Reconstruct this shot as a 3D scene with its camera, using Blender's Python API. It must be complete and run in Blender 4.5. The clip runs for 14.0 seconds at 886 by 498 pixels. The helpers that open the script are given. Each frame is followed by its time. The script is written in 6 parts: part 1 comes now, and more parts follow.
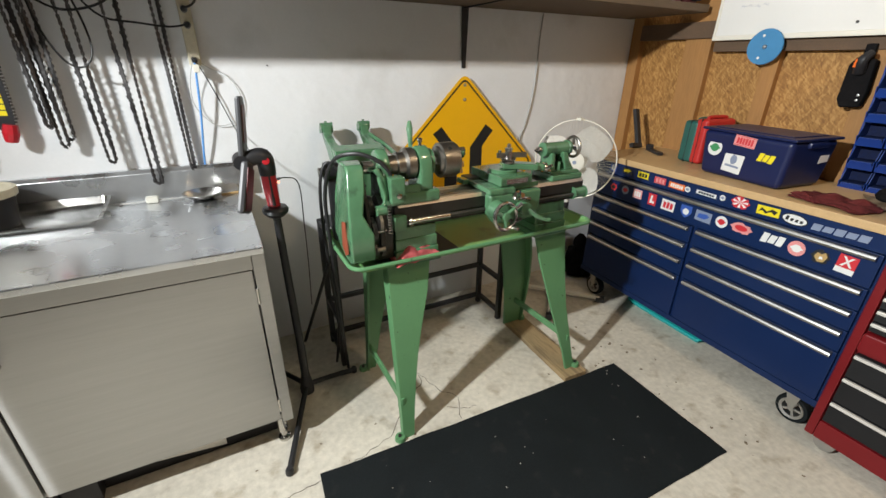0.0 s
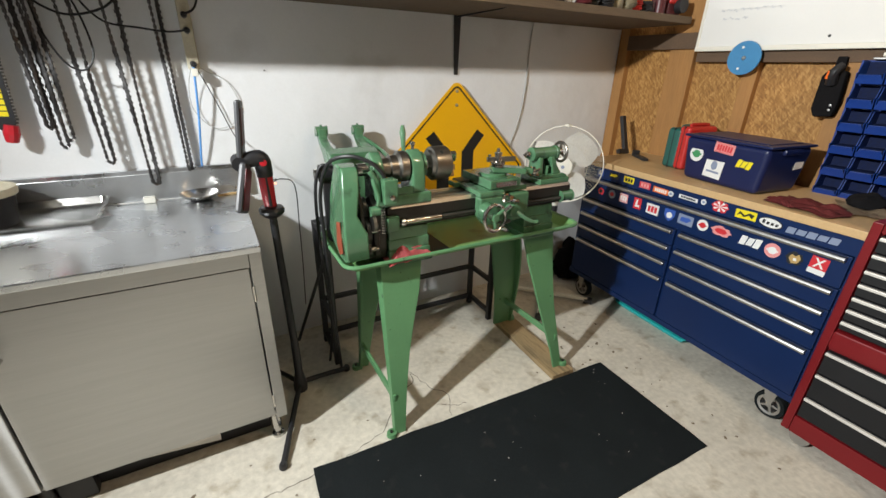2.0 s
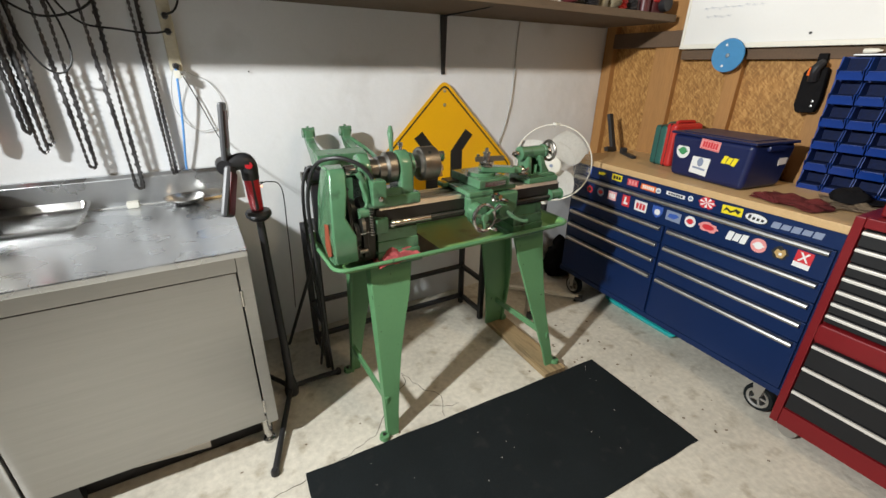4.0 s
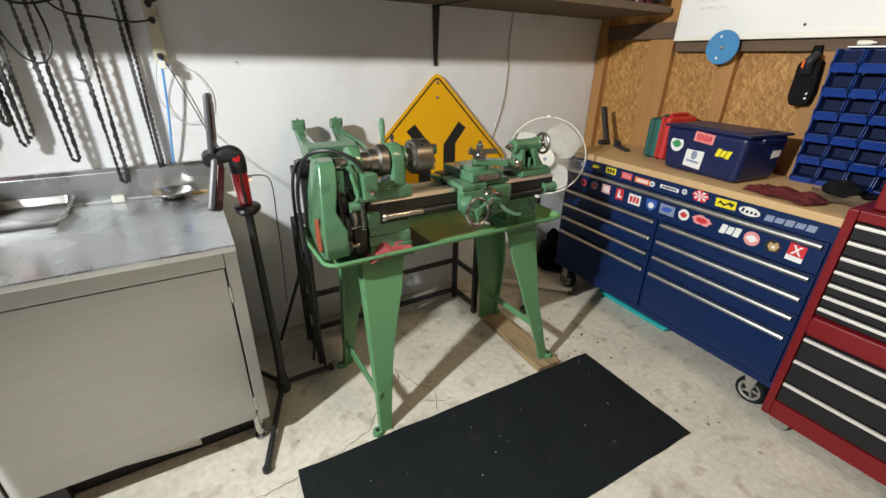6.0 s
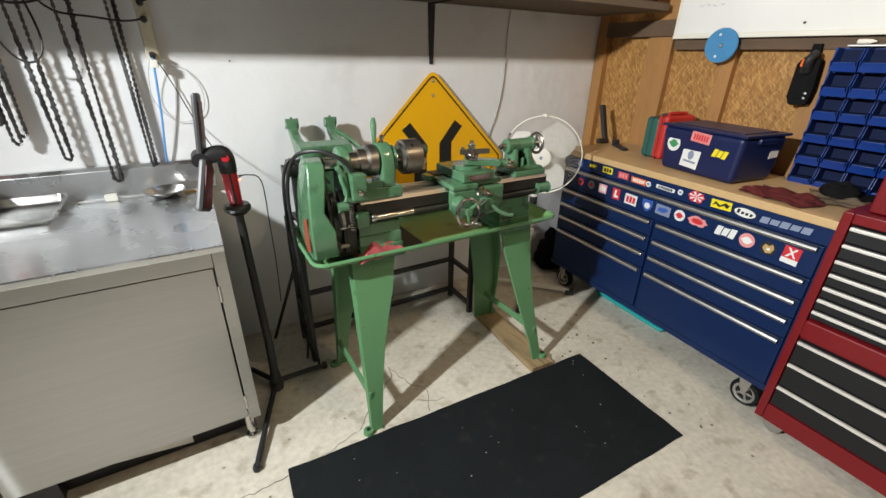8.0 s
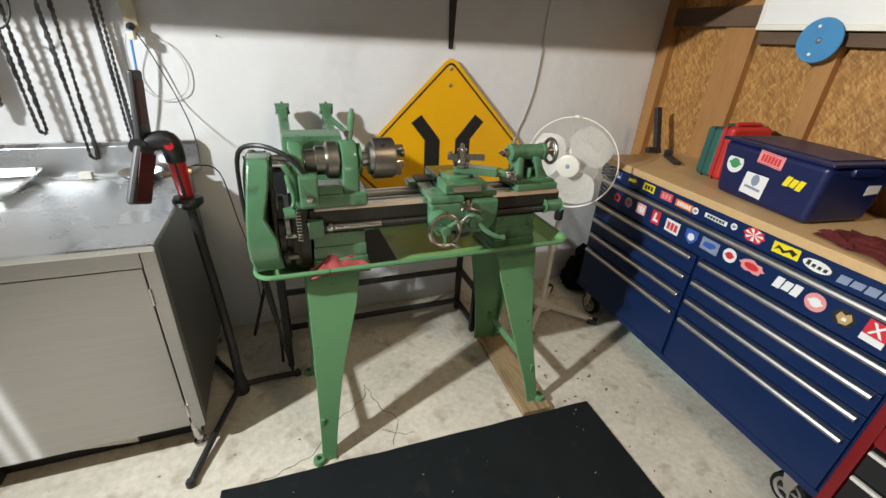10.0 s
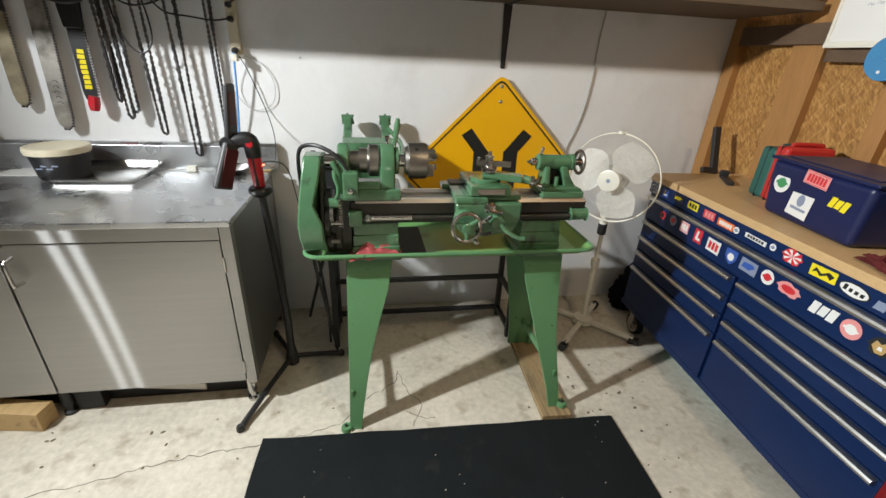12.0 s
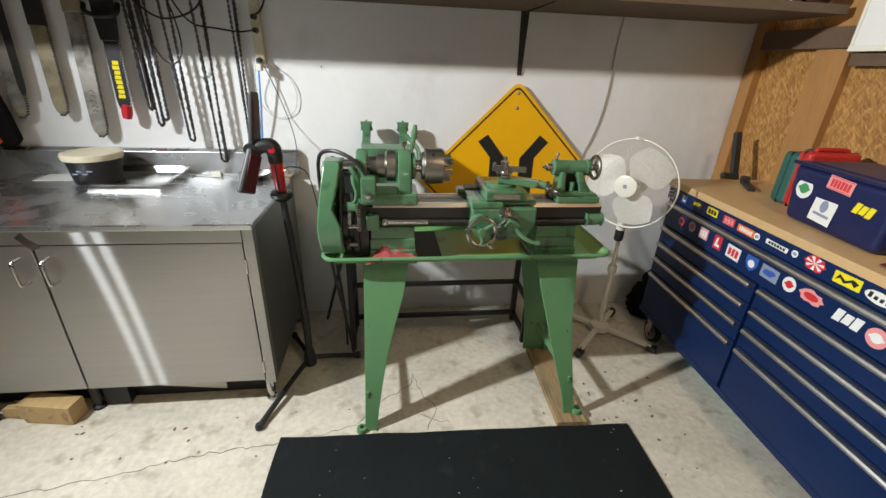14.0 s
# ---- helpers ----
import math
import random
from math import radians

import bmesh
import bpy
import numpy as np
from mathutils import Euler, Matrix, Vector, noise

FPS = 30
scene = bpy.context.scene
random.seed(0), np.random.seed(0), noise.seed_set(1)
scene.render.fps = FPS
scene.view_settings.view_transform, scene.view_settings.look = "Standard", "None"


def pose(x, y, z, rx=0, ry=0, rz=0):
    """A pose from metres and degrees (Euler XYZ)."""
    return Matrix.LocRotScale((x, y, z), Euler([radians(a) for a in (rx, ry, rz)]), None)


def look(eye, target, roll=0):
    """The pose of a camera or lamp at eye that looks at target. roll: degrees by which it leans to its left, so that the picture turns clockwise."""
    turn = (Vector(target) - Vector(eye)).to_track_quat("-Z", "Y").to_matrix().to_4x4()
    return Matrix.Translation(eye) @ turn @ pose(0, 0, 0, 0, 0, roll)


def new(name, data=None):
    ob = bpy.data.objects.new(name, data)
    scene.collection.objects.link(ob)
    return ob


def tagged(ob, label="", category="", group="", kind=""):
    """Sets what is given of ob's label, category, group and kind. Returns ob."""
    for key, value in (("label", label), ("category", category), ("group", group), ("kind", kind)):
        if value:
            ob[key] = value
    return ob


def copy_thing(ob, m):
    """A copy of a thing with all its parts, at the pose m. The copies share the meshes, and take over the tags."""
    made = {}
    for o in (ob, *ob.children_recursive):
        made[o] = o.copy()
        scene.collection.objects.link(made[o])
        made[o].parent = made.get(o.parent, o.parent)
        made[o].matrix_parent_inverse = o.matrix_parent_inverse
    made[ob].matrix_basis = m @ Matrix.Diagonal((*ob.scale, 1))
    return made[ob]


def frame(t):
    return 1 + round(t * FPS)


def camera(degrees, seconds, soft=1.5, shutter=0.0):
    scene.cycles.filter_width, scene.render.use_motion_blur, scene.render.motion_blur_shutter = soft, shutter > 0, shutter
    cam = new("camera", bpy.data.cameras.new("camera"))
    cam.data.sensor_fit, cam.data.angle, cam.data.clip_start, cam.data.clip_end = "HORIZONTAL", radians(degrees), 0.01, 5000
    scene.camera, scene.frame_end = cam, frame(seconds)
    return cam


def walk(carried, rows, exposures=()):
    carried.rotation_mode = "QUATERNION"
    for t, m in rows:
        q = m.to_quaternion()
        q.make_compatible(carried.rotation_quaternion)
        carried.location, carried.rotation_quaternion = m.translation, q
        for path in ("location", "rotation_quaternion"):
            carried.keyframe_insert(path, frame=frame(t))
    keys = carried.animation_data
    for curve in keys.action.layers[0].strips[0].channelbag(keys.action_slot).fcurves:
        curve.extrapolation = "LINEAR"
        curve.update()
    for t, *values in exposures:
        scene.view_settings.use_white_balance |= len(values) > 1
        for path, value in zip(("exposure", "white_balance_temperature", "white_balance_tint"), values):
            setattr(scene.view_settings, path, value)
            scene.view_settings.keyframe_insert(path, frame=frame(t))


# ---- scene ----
cam = camera(93.4, 14.0)
PATH = [
    (0, (0.089, -0.011, 1.426), (0.946, 1.6, 0.607), 0.7),
    (0.5, (0.092, -0.038, 1.427), (0.947, 1.571, 0.601), 0.6),
    (1, (0.084, -0.051, 1.427), (0.953, 1.553, 0.606), 1.0),
    (1.5, (0.076, -0.06, 1.427), (0.946, 1.547, 0.616), 1.2),
    (2, (0.068, -0.063, 1.433), (0.959, 1.54, 0.634), 1.4),
    (2.5, (0.071, -0.065, 1.437), (0.979, 1.529, 0.642), 1.5),
    (5, (0.086, -0.055, 1.431), (1.019, 1.518, 0.62), 0.8),
    (5.5, (0.092, -0.055, 1.429), (1.024, 1.513, 0.606), 0.8),
    (6, (0.091, -0.046, 1.428), (1.036, 1.512, 0.601), 1.1),
    (6.5, (0.086, -0.053, 1.427), (1.02, 1.508, 0.596), 1.1),
    (7, (0.081, -0.056, 1.432), (1.019, 1.509, 0.611), 1.1),
    (7.5, (0.086, -0.065, 1.439), (1.01, 1.513, 0.63), 0.7),
    (7.7, (0.103, -0.072, 1.440), (1.034, 1.497, 0.620), 0.9),
    (9.8, (0.490, 0.093, 1.449), (1.190, 1.730, 0.537), 3.1),
    (10, (0.534, 0.066, 1.446), (1.197, 1.722, 0.54), 3.4),
    (10.5, (0.653, -0.047, 1.441), (1.19, 1.662, 0.553), 3.4),
    (11, (0.687, -0.1, 1.443), (1.137, 1.643, 0.573), 3.3),
    (11.5, (0.682, -0.121, 1.444), (1.062, 1.645, 0.585), 3.1),
    (12, (0.663, -0.138, 1.444), (0.987, 1.647, 0.602), 2.9),
    (12.5, (0.662, -0.162, 1.445), (0.927, 1.641, 0.622), 2.5),
    (13, (0.651, -0.17, 1.443), (0.871, 1.642, 0.624), 2.4),
    (13.5, (0.644, -0.169, 1.442), (0.855, 1.646, 0.628), 2.2),
    (14, (0.665, -0.161, 1.444), (0.91, 1.648, 0.627), 2.3),
]
walk(cam, [(t, look(eye, target, roll)) for t, eye, target, roll in PATH], [(0.0, 0.0), (14.0, 0.0)])

# ---- light ----
world = bpy.data.worlds.new("garage_night")
scene.world = world
world.use_nodes = True
world.node_tree.nodes["Background"].inputs[0].default_value = (0.02, 0.022, 0.026, 1)
world.node_tree.nodes["Background"].inputs[1].default_value = 0.3


def area_lamp(name, eye, target, size_x, size_y, watts, colour, roll=0):
    data = bpy.data.lights.new(name, "AREA")
    data.shape, data.size, data.size_y = "RECTANGLE", size_x, size_y
    data.energy, data.color = watts, colour
    ob = new(name, data)
    ob.matrix_world = look(eye, target, roll)
    return ob


COOL, SOFT, WARM = (0.955, 0.985, 0.985), (1.0, 0.93, 0.82), (1.0, 0.74, 0.46)
for lamp_x in (-1.50, -1.375):
    area_lamp("flood_lamp", (lamp_x, 0.62, 2.215), (lamp_x + 0.95, 0.33, 2.09), 0.04, 0.09, 82, COOL)
# Unseen warm fill, added to brighten the right end of the white wall.
area_lamp("warm_lamp", (1.7, -0.5, 2.76), (1.9, 2.1, 1.1), 0.22, 0.12, 16, WARM)
# Added low fill in place of bounced light on the wall under the shelf.
area_lamp("low_lamp", (0.9, -3.1, 1.50), (0.9, 2.1, 1.5), 0.6, 0.4, 3.5, SOFT)


# ---- materials ----
def mat(name, colour, rough=0.5, metal=0.0, vary=0.12, scale=6.0, grain=0.15, gscale=90.0, bump=0.0, bscale=60.0, coat=0.0,
        stain=None, stain_at=(0.55, 0.7), stain_scale=4.0, stretch=(1, 1, 1), rvary=0.1, random_value=0.0, spec=0.5):
    """Base colour with broad and fine variation, optional stains, roughness variation and relief."""
    m = bpy.data.materials.new(name)
    m.use_nodes = True
    nt = m.node_tree
    n, l = nt.nodes, nt.links
    bsdf = n["Principled BSDF"]
    bsdf.inputs["Metallic"].default_value = metal
    bsdf.inputs["Coat Weight"].default_value = coat
    bsdf.inputs["Specular IOR Level"].default_value = spec
    tc, mp = n.new("ShaderNodeTexCoord"), n.new("ShaderNodeMapping")
    mp.inputs["Scale"].default_value = stretch
    l.new(tc.outputs["Object"], mp.inputs[0])

    def noise_tex(s, detail=4.0):
        t = n.new("ShaderNodeTexNoise")
        t.inputs["Scale"].default_value, t.inputs["Detail"].default_value = s, detail
        l.new(mp.outputs[0], t.inputs["Vector"])
        return t.outputs["Fac"]

    def maths(op, a, b):
        t = n.new("ShaderNodeMath")
        t.operation = op
        for k, v in ((0, a), (1, b)):
            if isinstance(v, (int, float)):
                t.inputs[k].default_value = v
            else:
                l.new(v, t.inputs[k])
        return t.outputs[0]

    big, fine = noise_tex(scale), noise_tex(gscale, 2.0)
    value = maths("ADD", maths("MULTIPLY", maths("SUBTRACT", big, 0.5), vary * 3), maths("MULTIPLY", maths("SUBTRACT", fine, 0.5), grain * 2))
    value = maths("ADD", value, 1.0)
    if random_value:
        info = n.new("ShaderNodeObjectInfo")
        value = maths("ADD", value, maths("MULTIPLY", maths("SUBTRACT", info.outputs["Random"], 0.5), random_value))
    hsv = n.new("ShaderNodeHueSaturation")
    hsv.inputs["Color"].default_value = (*colour, 1)
    l.new(value, hsv.inputs["Value"])
    out = hsv.outputs[0]
    if stain:
        st = noise_tex(stain_scale, 6.0)
        ramp = n.new("ShaderNodeMapRange")
        ramp.inputs[1].default_value, ramp.inputs[2].default_value = stain_at
        l.new(st, ramp.inputs[0])
        mix = n.new("ShaderNodeMixRGB")
        mix.inputs[2].default_value = (*stain, 1)
        l.new(ramp.outputs[0], mix.inputs[0])
        l.new(out, mix.inputs[1])
        out = mix.outputs[0]
    l.new(out, bsdf.inputs["Base Color"])
    l.new(maths("ADD", maths("MULTIPLY", maths("SUBTRACT", big, 0.5), rvary * 2), rough), bsdf.inputs["Roughness"])
    if bump:
        b = n.new("ShaderNodeBump")
        b.inputs["Strength"].default_value, b.inputs["Distance"].default_value = 1.0, bump
        l.new(noise_tex(bscale, 3.0), b.inputs["Height"])
        l.new(b.outputs[0], bsdf.inputs["Normal"])
    return m


WALL = mat("wall_white", (0.72, 0.73, 0.74), 0.45, vary=0.06, scale=1.6, grain=0.03, bump=0.010, bscale=4.5, stain=(0.5, 0.49, 0.47), stain_at=(0.6, 0.85), stain_scale=2.2)
DULL = mat("unseen_wall_grey", (0.15, 0.14, 0.125), 0.7, vary=0.1, scale=2)
CONCRETE = mat("concrete", (0.58, 0.54, 0.455), 0.75, vary=0.20, scale=3.5, grain=0.24, gscale=38, bump=0.0025, bscale=40, stain=(0.27, 0.215, 0.14), stain_at=(0.56, 0.80), stain_scale=11)
STUD = mat("stud_wood", (0.34, 0.168, 0.052), 0.7, vary=0.14, scale=3, grain=0.2, gscale=25, stretch=(6, 6, 0.6), bump=0.001, bscale=40)
BEAM = mat("dark_wood", (0.11, 0.068, 0.04), 0.8, vary=0.15, scale=3, grain=0.2, gscale=25, stretch=(1, 6, 6), bump=0.001)
SHELFWOOD = mat("old_shelf_wood", (0.115, 0.08, 0.05), 0.8, vary=0.18, scale=3, grain=0.25, gscale=30, stretch=(0.5, 6, 6), bump=0.001)
STEEL = mat("brushed_stainless", (0.44, 0.438, 0.432), 0.40, 1.0, vary=0.05, scale=1.5, grain=0.10, gscale=20, rvary=0.02, stretch=(0.6, 0.6, 40))
def brushed(m, rough, amount, share):
    """Gives a brushed metal its drawn-out highlights."""
    nt = m.node_tree
    bsdf = nt.nodes["Principled BSDF"]
    tan = nt.nodes.new("ShaderNodeCombineXYZ")
    tan.inputs[0].default_value = 1.0
    gloss, mix = nt.nodes.new("ShaderNodeBsdfAnisotropic"), nt.nodes.new("ShaderNodeMixShader")
    gloss.inputs["Color"].default_value = (0.60, 0.60, 0.60, 1)
    gloss.inputs["Roughness"].default_value, gloss.inputs["Anisotropy"].default_value = rough, amount
    mix.inputs[0].default_value = share
    nt.links.new(tan.outputs[0], gloss.inputs["Tangent"])
    nt.links.new(tan.outputs[0], bsdf.inputs["Tangent"])
    bsdf.inputs["Anisotropic"].default_value = 0.85
    nt.links.new(bsdf.outputs[0], mix.inputs[1])
    nt.links.new(gloss.outputs[0], mix.inputs[2])
    nt.links.new(mix.outputs[0], nt.nodes["Material Output"].inputs["Surface"])


# Same steel as the doors, with the side panel's shade in its colour.
STEELSHADED = mat("shaded_side_steel", (0.27, 0.27, 0.265), 0.5, 1.0, vary=0.10, scale=4, grain=0.06, gscale=20, rvary=0.08)
brushed(STEEL, 0.34, 0.95, 0.04)
STEELTOP = mat("worn_stainless_top", (0.66, 0.675, 0.69), 0.29, 0.96, vary=0.11, scale=7, grain=0.03, gscale=60, rvary=0.26, bump=0.0005, bscale=6)
GREEN = mat("green_enamel", (0.075, 0.178, 0.092), 0.18, vary=0.2, scale=9, grain=0.05, gscale=60, coat=0.4, stain=(0.035, 0.065, 0.04), stain_at=(0.56, 0.74), stain_scale=16, bump=0.0006, bscale=45)
GREENPALE = mat("green_leg_paint", (0.103, 0.25, 0.112), 0.42, vary=0.09, scale=5, grain=0.05, gscale=70, stain=(0.03, 0.05, 0.03), stain_at=(0.70, 0.72), stain_scale=42, bump=0.0005, bscale=45)
GREENOILY = mat("oily_green_tray", (0.15, 0.335, 0.11), 0.42, vary=0.14, scale=5, grain=0.06, coat=0.12, stain=(0.06, 0.085, 0.028), stain_at=(0.54, 0.76), stain_scale=7)
OIL = mat("oily_dark_iron", (0.035, 0.035, 0.03), 0.35, 0.3, vary=0.3, scale=12, grain=0.2)
BEDIRON = mat("dark_bed_iron", (0.022, 0.02, 0.016), 0.35, 0.2, vary=0.2, scale=8, grain=0.15)
WAYS = mat("ground_ways", (0.70, 0.68, 0.64), 0.36, 1.0, vary=0.14, scale=8, grain=0.1, stretch=(0.4, 4, 4))
CHROME = mat("chrome", (0.54, 0.525, 0.50), 0.20, 1.0, vary=0.06, scale=12, grain=0.04)
CHUCKIRON = mat("chuck_steel", (0.27, 0.255, 0.23), 0.36, 1.0, vary=0.14, scale=20, grain=0.15)
PANSTEEL = mat("bright_pan_steel", (0.74, 0.73, 0.71), 0.22, 1.0, vary=0.08, scale=8, grain=0.05, rvary=0.14)
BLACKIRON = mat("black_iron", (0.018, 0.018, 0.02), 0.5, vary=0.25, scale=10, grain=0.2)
BLACKPLASTIC = mat("black_plastic", (0.014, 0.014, 0.016), 0.42, vary=0.2, scale=10, grain=0.1)
CABLE = mat("black_cable", (0.012, 0.012, 0.013), 0.5, vary=0.1)
NAVY = mat("navy_enamel", (0.005, 0.018, 0.072), 0.36, vary=0.10, scale=3, grain=0.06, coat=0.05, spec=0.28)
NAVYPLASTIC = mat("navy_plastic", (0.006, 0.012, 0.062), 0.4, vary=0.12, scale=6, grain=0.05, bump=0.0004, bscale=90)
PLY = mat("pale_wood_top", (0.53, 0.355, 0.175), 0.42, vary=0.07, scale=4, grain=0.12, gscale=30, stretch=(6, 0.8, 6))
REDPAINT = mat("red_enamel", (0.16, 0.007, 0.010), 0.38, vary=0.14, scale=4, grain=0.06, coat=0.05, spec=0.3)
DRAWERBLACK = mat("black_drawer", (0.010, 0.010, 0.011), 0.6, vary=0.2, scale=5, grain=0.12, spec=0.3)
ALU = mat("aluminium_trim", (0.48, 0.475, 0.465), 0.40, 1.0, vary=0.06, scale=9, grain=0.05)
WHITETRIM = mat("pale_trim", (0.66, 0.63, 0.58), 0.4, 0.2, vary=0.08, scale=9, grain=0.05)
RUBBER = mat("black_rubber_mat", (0.0085, 0.0112, 0.0122), 0.8, spec=0.18, vary=0.25, scale=5, grain=0.35, gscale=220, bump=0.001, bscale=250, stain=(0.02, 0.02, 0.02), stain_at=(0.6, 0.8), stain_scale=14)
YELLOW = mat("sign_yellow", (0.80, 0.42, 0.004), 0.32, vary=0.05, scale=4, grain=0.03)
SIGNBLACK = mat("sign_black", (0.012, 0.012, 0.011), 0.45, vary=0.1)
BLADEWHITE = mat("white_blade_plastic", (0.82, 0.81, 0.77), 0.4, vary=0.03)
FANWHITE = mat("cream_plastic", (0.70, 0.68, 0.60), 0.4, vary=0.05, scale=6, grain=0.03)
WHITE = mat("white_board", (0.72, 0.72, 0.70), 0.2, vary=0.03, scale=3, grain=0.015)
PINE = mat("pine_board", (0.47, 0.325, 0.15), 0.7, vary=0.12, scale=4, grain=0.2, gscale=30, stretch=(6, 0.8, 6), stain=(0.22, 0.13, 0.06), stain_at=(0.55, 0.75), stain_scale=5)
OLDPINE = mat("worn_pine_board", (0.33, 0.235, 0.12), 0.75, vary=0.16, scale=4, grain=0.22, gscale=30, stretch=(6, 0.8, 6), stain=(0.13, 0.09, 0.05), stain_at=(0.5, 0.72), stain_scale=6)
RAG = mat("red_rag", (0.70, 0.16, 0.17), 0.9, vary=0.2, scale=20, grain=0.15, bump=0.002, bscale=60)
GLOVE = mat("dark_red_cloth", (0.19, 0.030, 0.030), 0.95, vary=0.2, scale=20, grain=0.2, gscale=200, bump=0.003, bscale=90)
TAN = mat("tan_cloth", (0.30, 0.22, 0.14), 0.95, vary=0.2, scale=20, grain=0.2, bump=0.002, bscale=60)
DARKCLOTH = mat("black_cloth", (0.009, 0.0085, 0.009), 0.95, spec=0.1, vary=0.25, scale=25, grain=0.2, bump=0.002, bscale=60)
TEAL = mat("teal_plastic", (0.02, 0.46, 0.46), 0.4, vary=0.06)
BINBLUE = mat("blue_bin_plastic", (0.005, 0.036, 0.215), 0.35, vary=0.08, scale=10, grain=0.04)
DISCBLUE = mat("blue_disc_plastic", (0.045, 0.21, 0.42), 0.5, vary=0.08, scale=12, grain=0.06)
GREENCASE = mat("green_case_plastic", (0.02, 0.10, 0.085), 0.45, vary=0.1)
REDCASE = mat("red_case_plastic", (0.48, 0.025, 0.022), 0.42, vary=0.1)
CREAM = mat("cream_plastic_strip", (0.62, 0.57, 0.43), 0.45, vary=0.08)
BLUECABLE = mat("blue_cable", (0.10, 0.30, 0.68), 0.45, vary=0.05)
GREYCABLE = mat("grey_cable", (0.45, 0.45, 0.44), 0.5, vary=0.05)
CHAINIRON = mat("saw_chain_steel", (0.105, 0.10, 0.10), 0.34, 0.8, vary=0.3, scale=40, grain=0.3)
BARSTEEL = mat("worn_bar_steel", (0.42, 0.40, 0.36), 0.45, 0.7, vary=0.2, scale=8, grain=0.15, stain=(0.05, 0.042, 0.032), stain_at=(0.46, 0.62), stain_scale=6)
BARTAN = mat("varnished_bar", (0.30, 0.26, 0.17), 0.5, 0.3, vary=0.2, scale=8, grain=0.15, stain=(0.06, 0.048, 0.032), stain_at=(0.46, 0.62), stain_scale=5)
REDPLASTIC = mat("red_plastic", (0.45, 0.012, 0.022), 0.35, vary=0.1)
DARKRED = mat("dark_red_plastic", (0.075, 0.010, 0.013), 0.42, vary=0.15)
ORANGE = mat("orange_plastic", (0.85, 0.16, 0.02), 0.45, vary=0.08)
GREYPLASTIC = mat("grey_plastic", (0.045, 0.046, 0.05), 0.45, vary=0.1)
BRASSRED = mat("rusty_red_plate", (0.26, 0.06, 0.03), 0.5, vary=0.2, scale=30)


def sticker_mat(name, colour):
    return mat(name, colour, 0.35, vary=0.04, scale=20, grain=0.02)


S_WHITE, S_RED, S_YELLOW, S_BLACK = sticker_mat("sticker_white", (0.72, 0.72, 0.70)), sticker_mat("sticker_red", (0.55, 0.03, 0.04)), sticker_mat("sticker_yellow", (0.75, 0.62, 0.02)), sticker_mat("sticker_black", (0.02, 0.02, 0.02))
S_ORANGE, S_BLUE, S_GREY, S_GREEN, S_PINK = sticker_mat("sticker_orange", (0.72, 0.16, 0.03)), sticker_mat("sticker_blue", (0.04, 0.10, 0.38)), sticker_mat("sticker_grey", (0.22, 0.26, 0.36)), sticker_mat("sticker_green", (0.05, 0.26, 0.10)), sticker_mat("sticker_pink", (0.70, 0.28, 0.27))
S_TAN = sticker_mat("sticker_tan", (0.45, 0.30, 0.12))


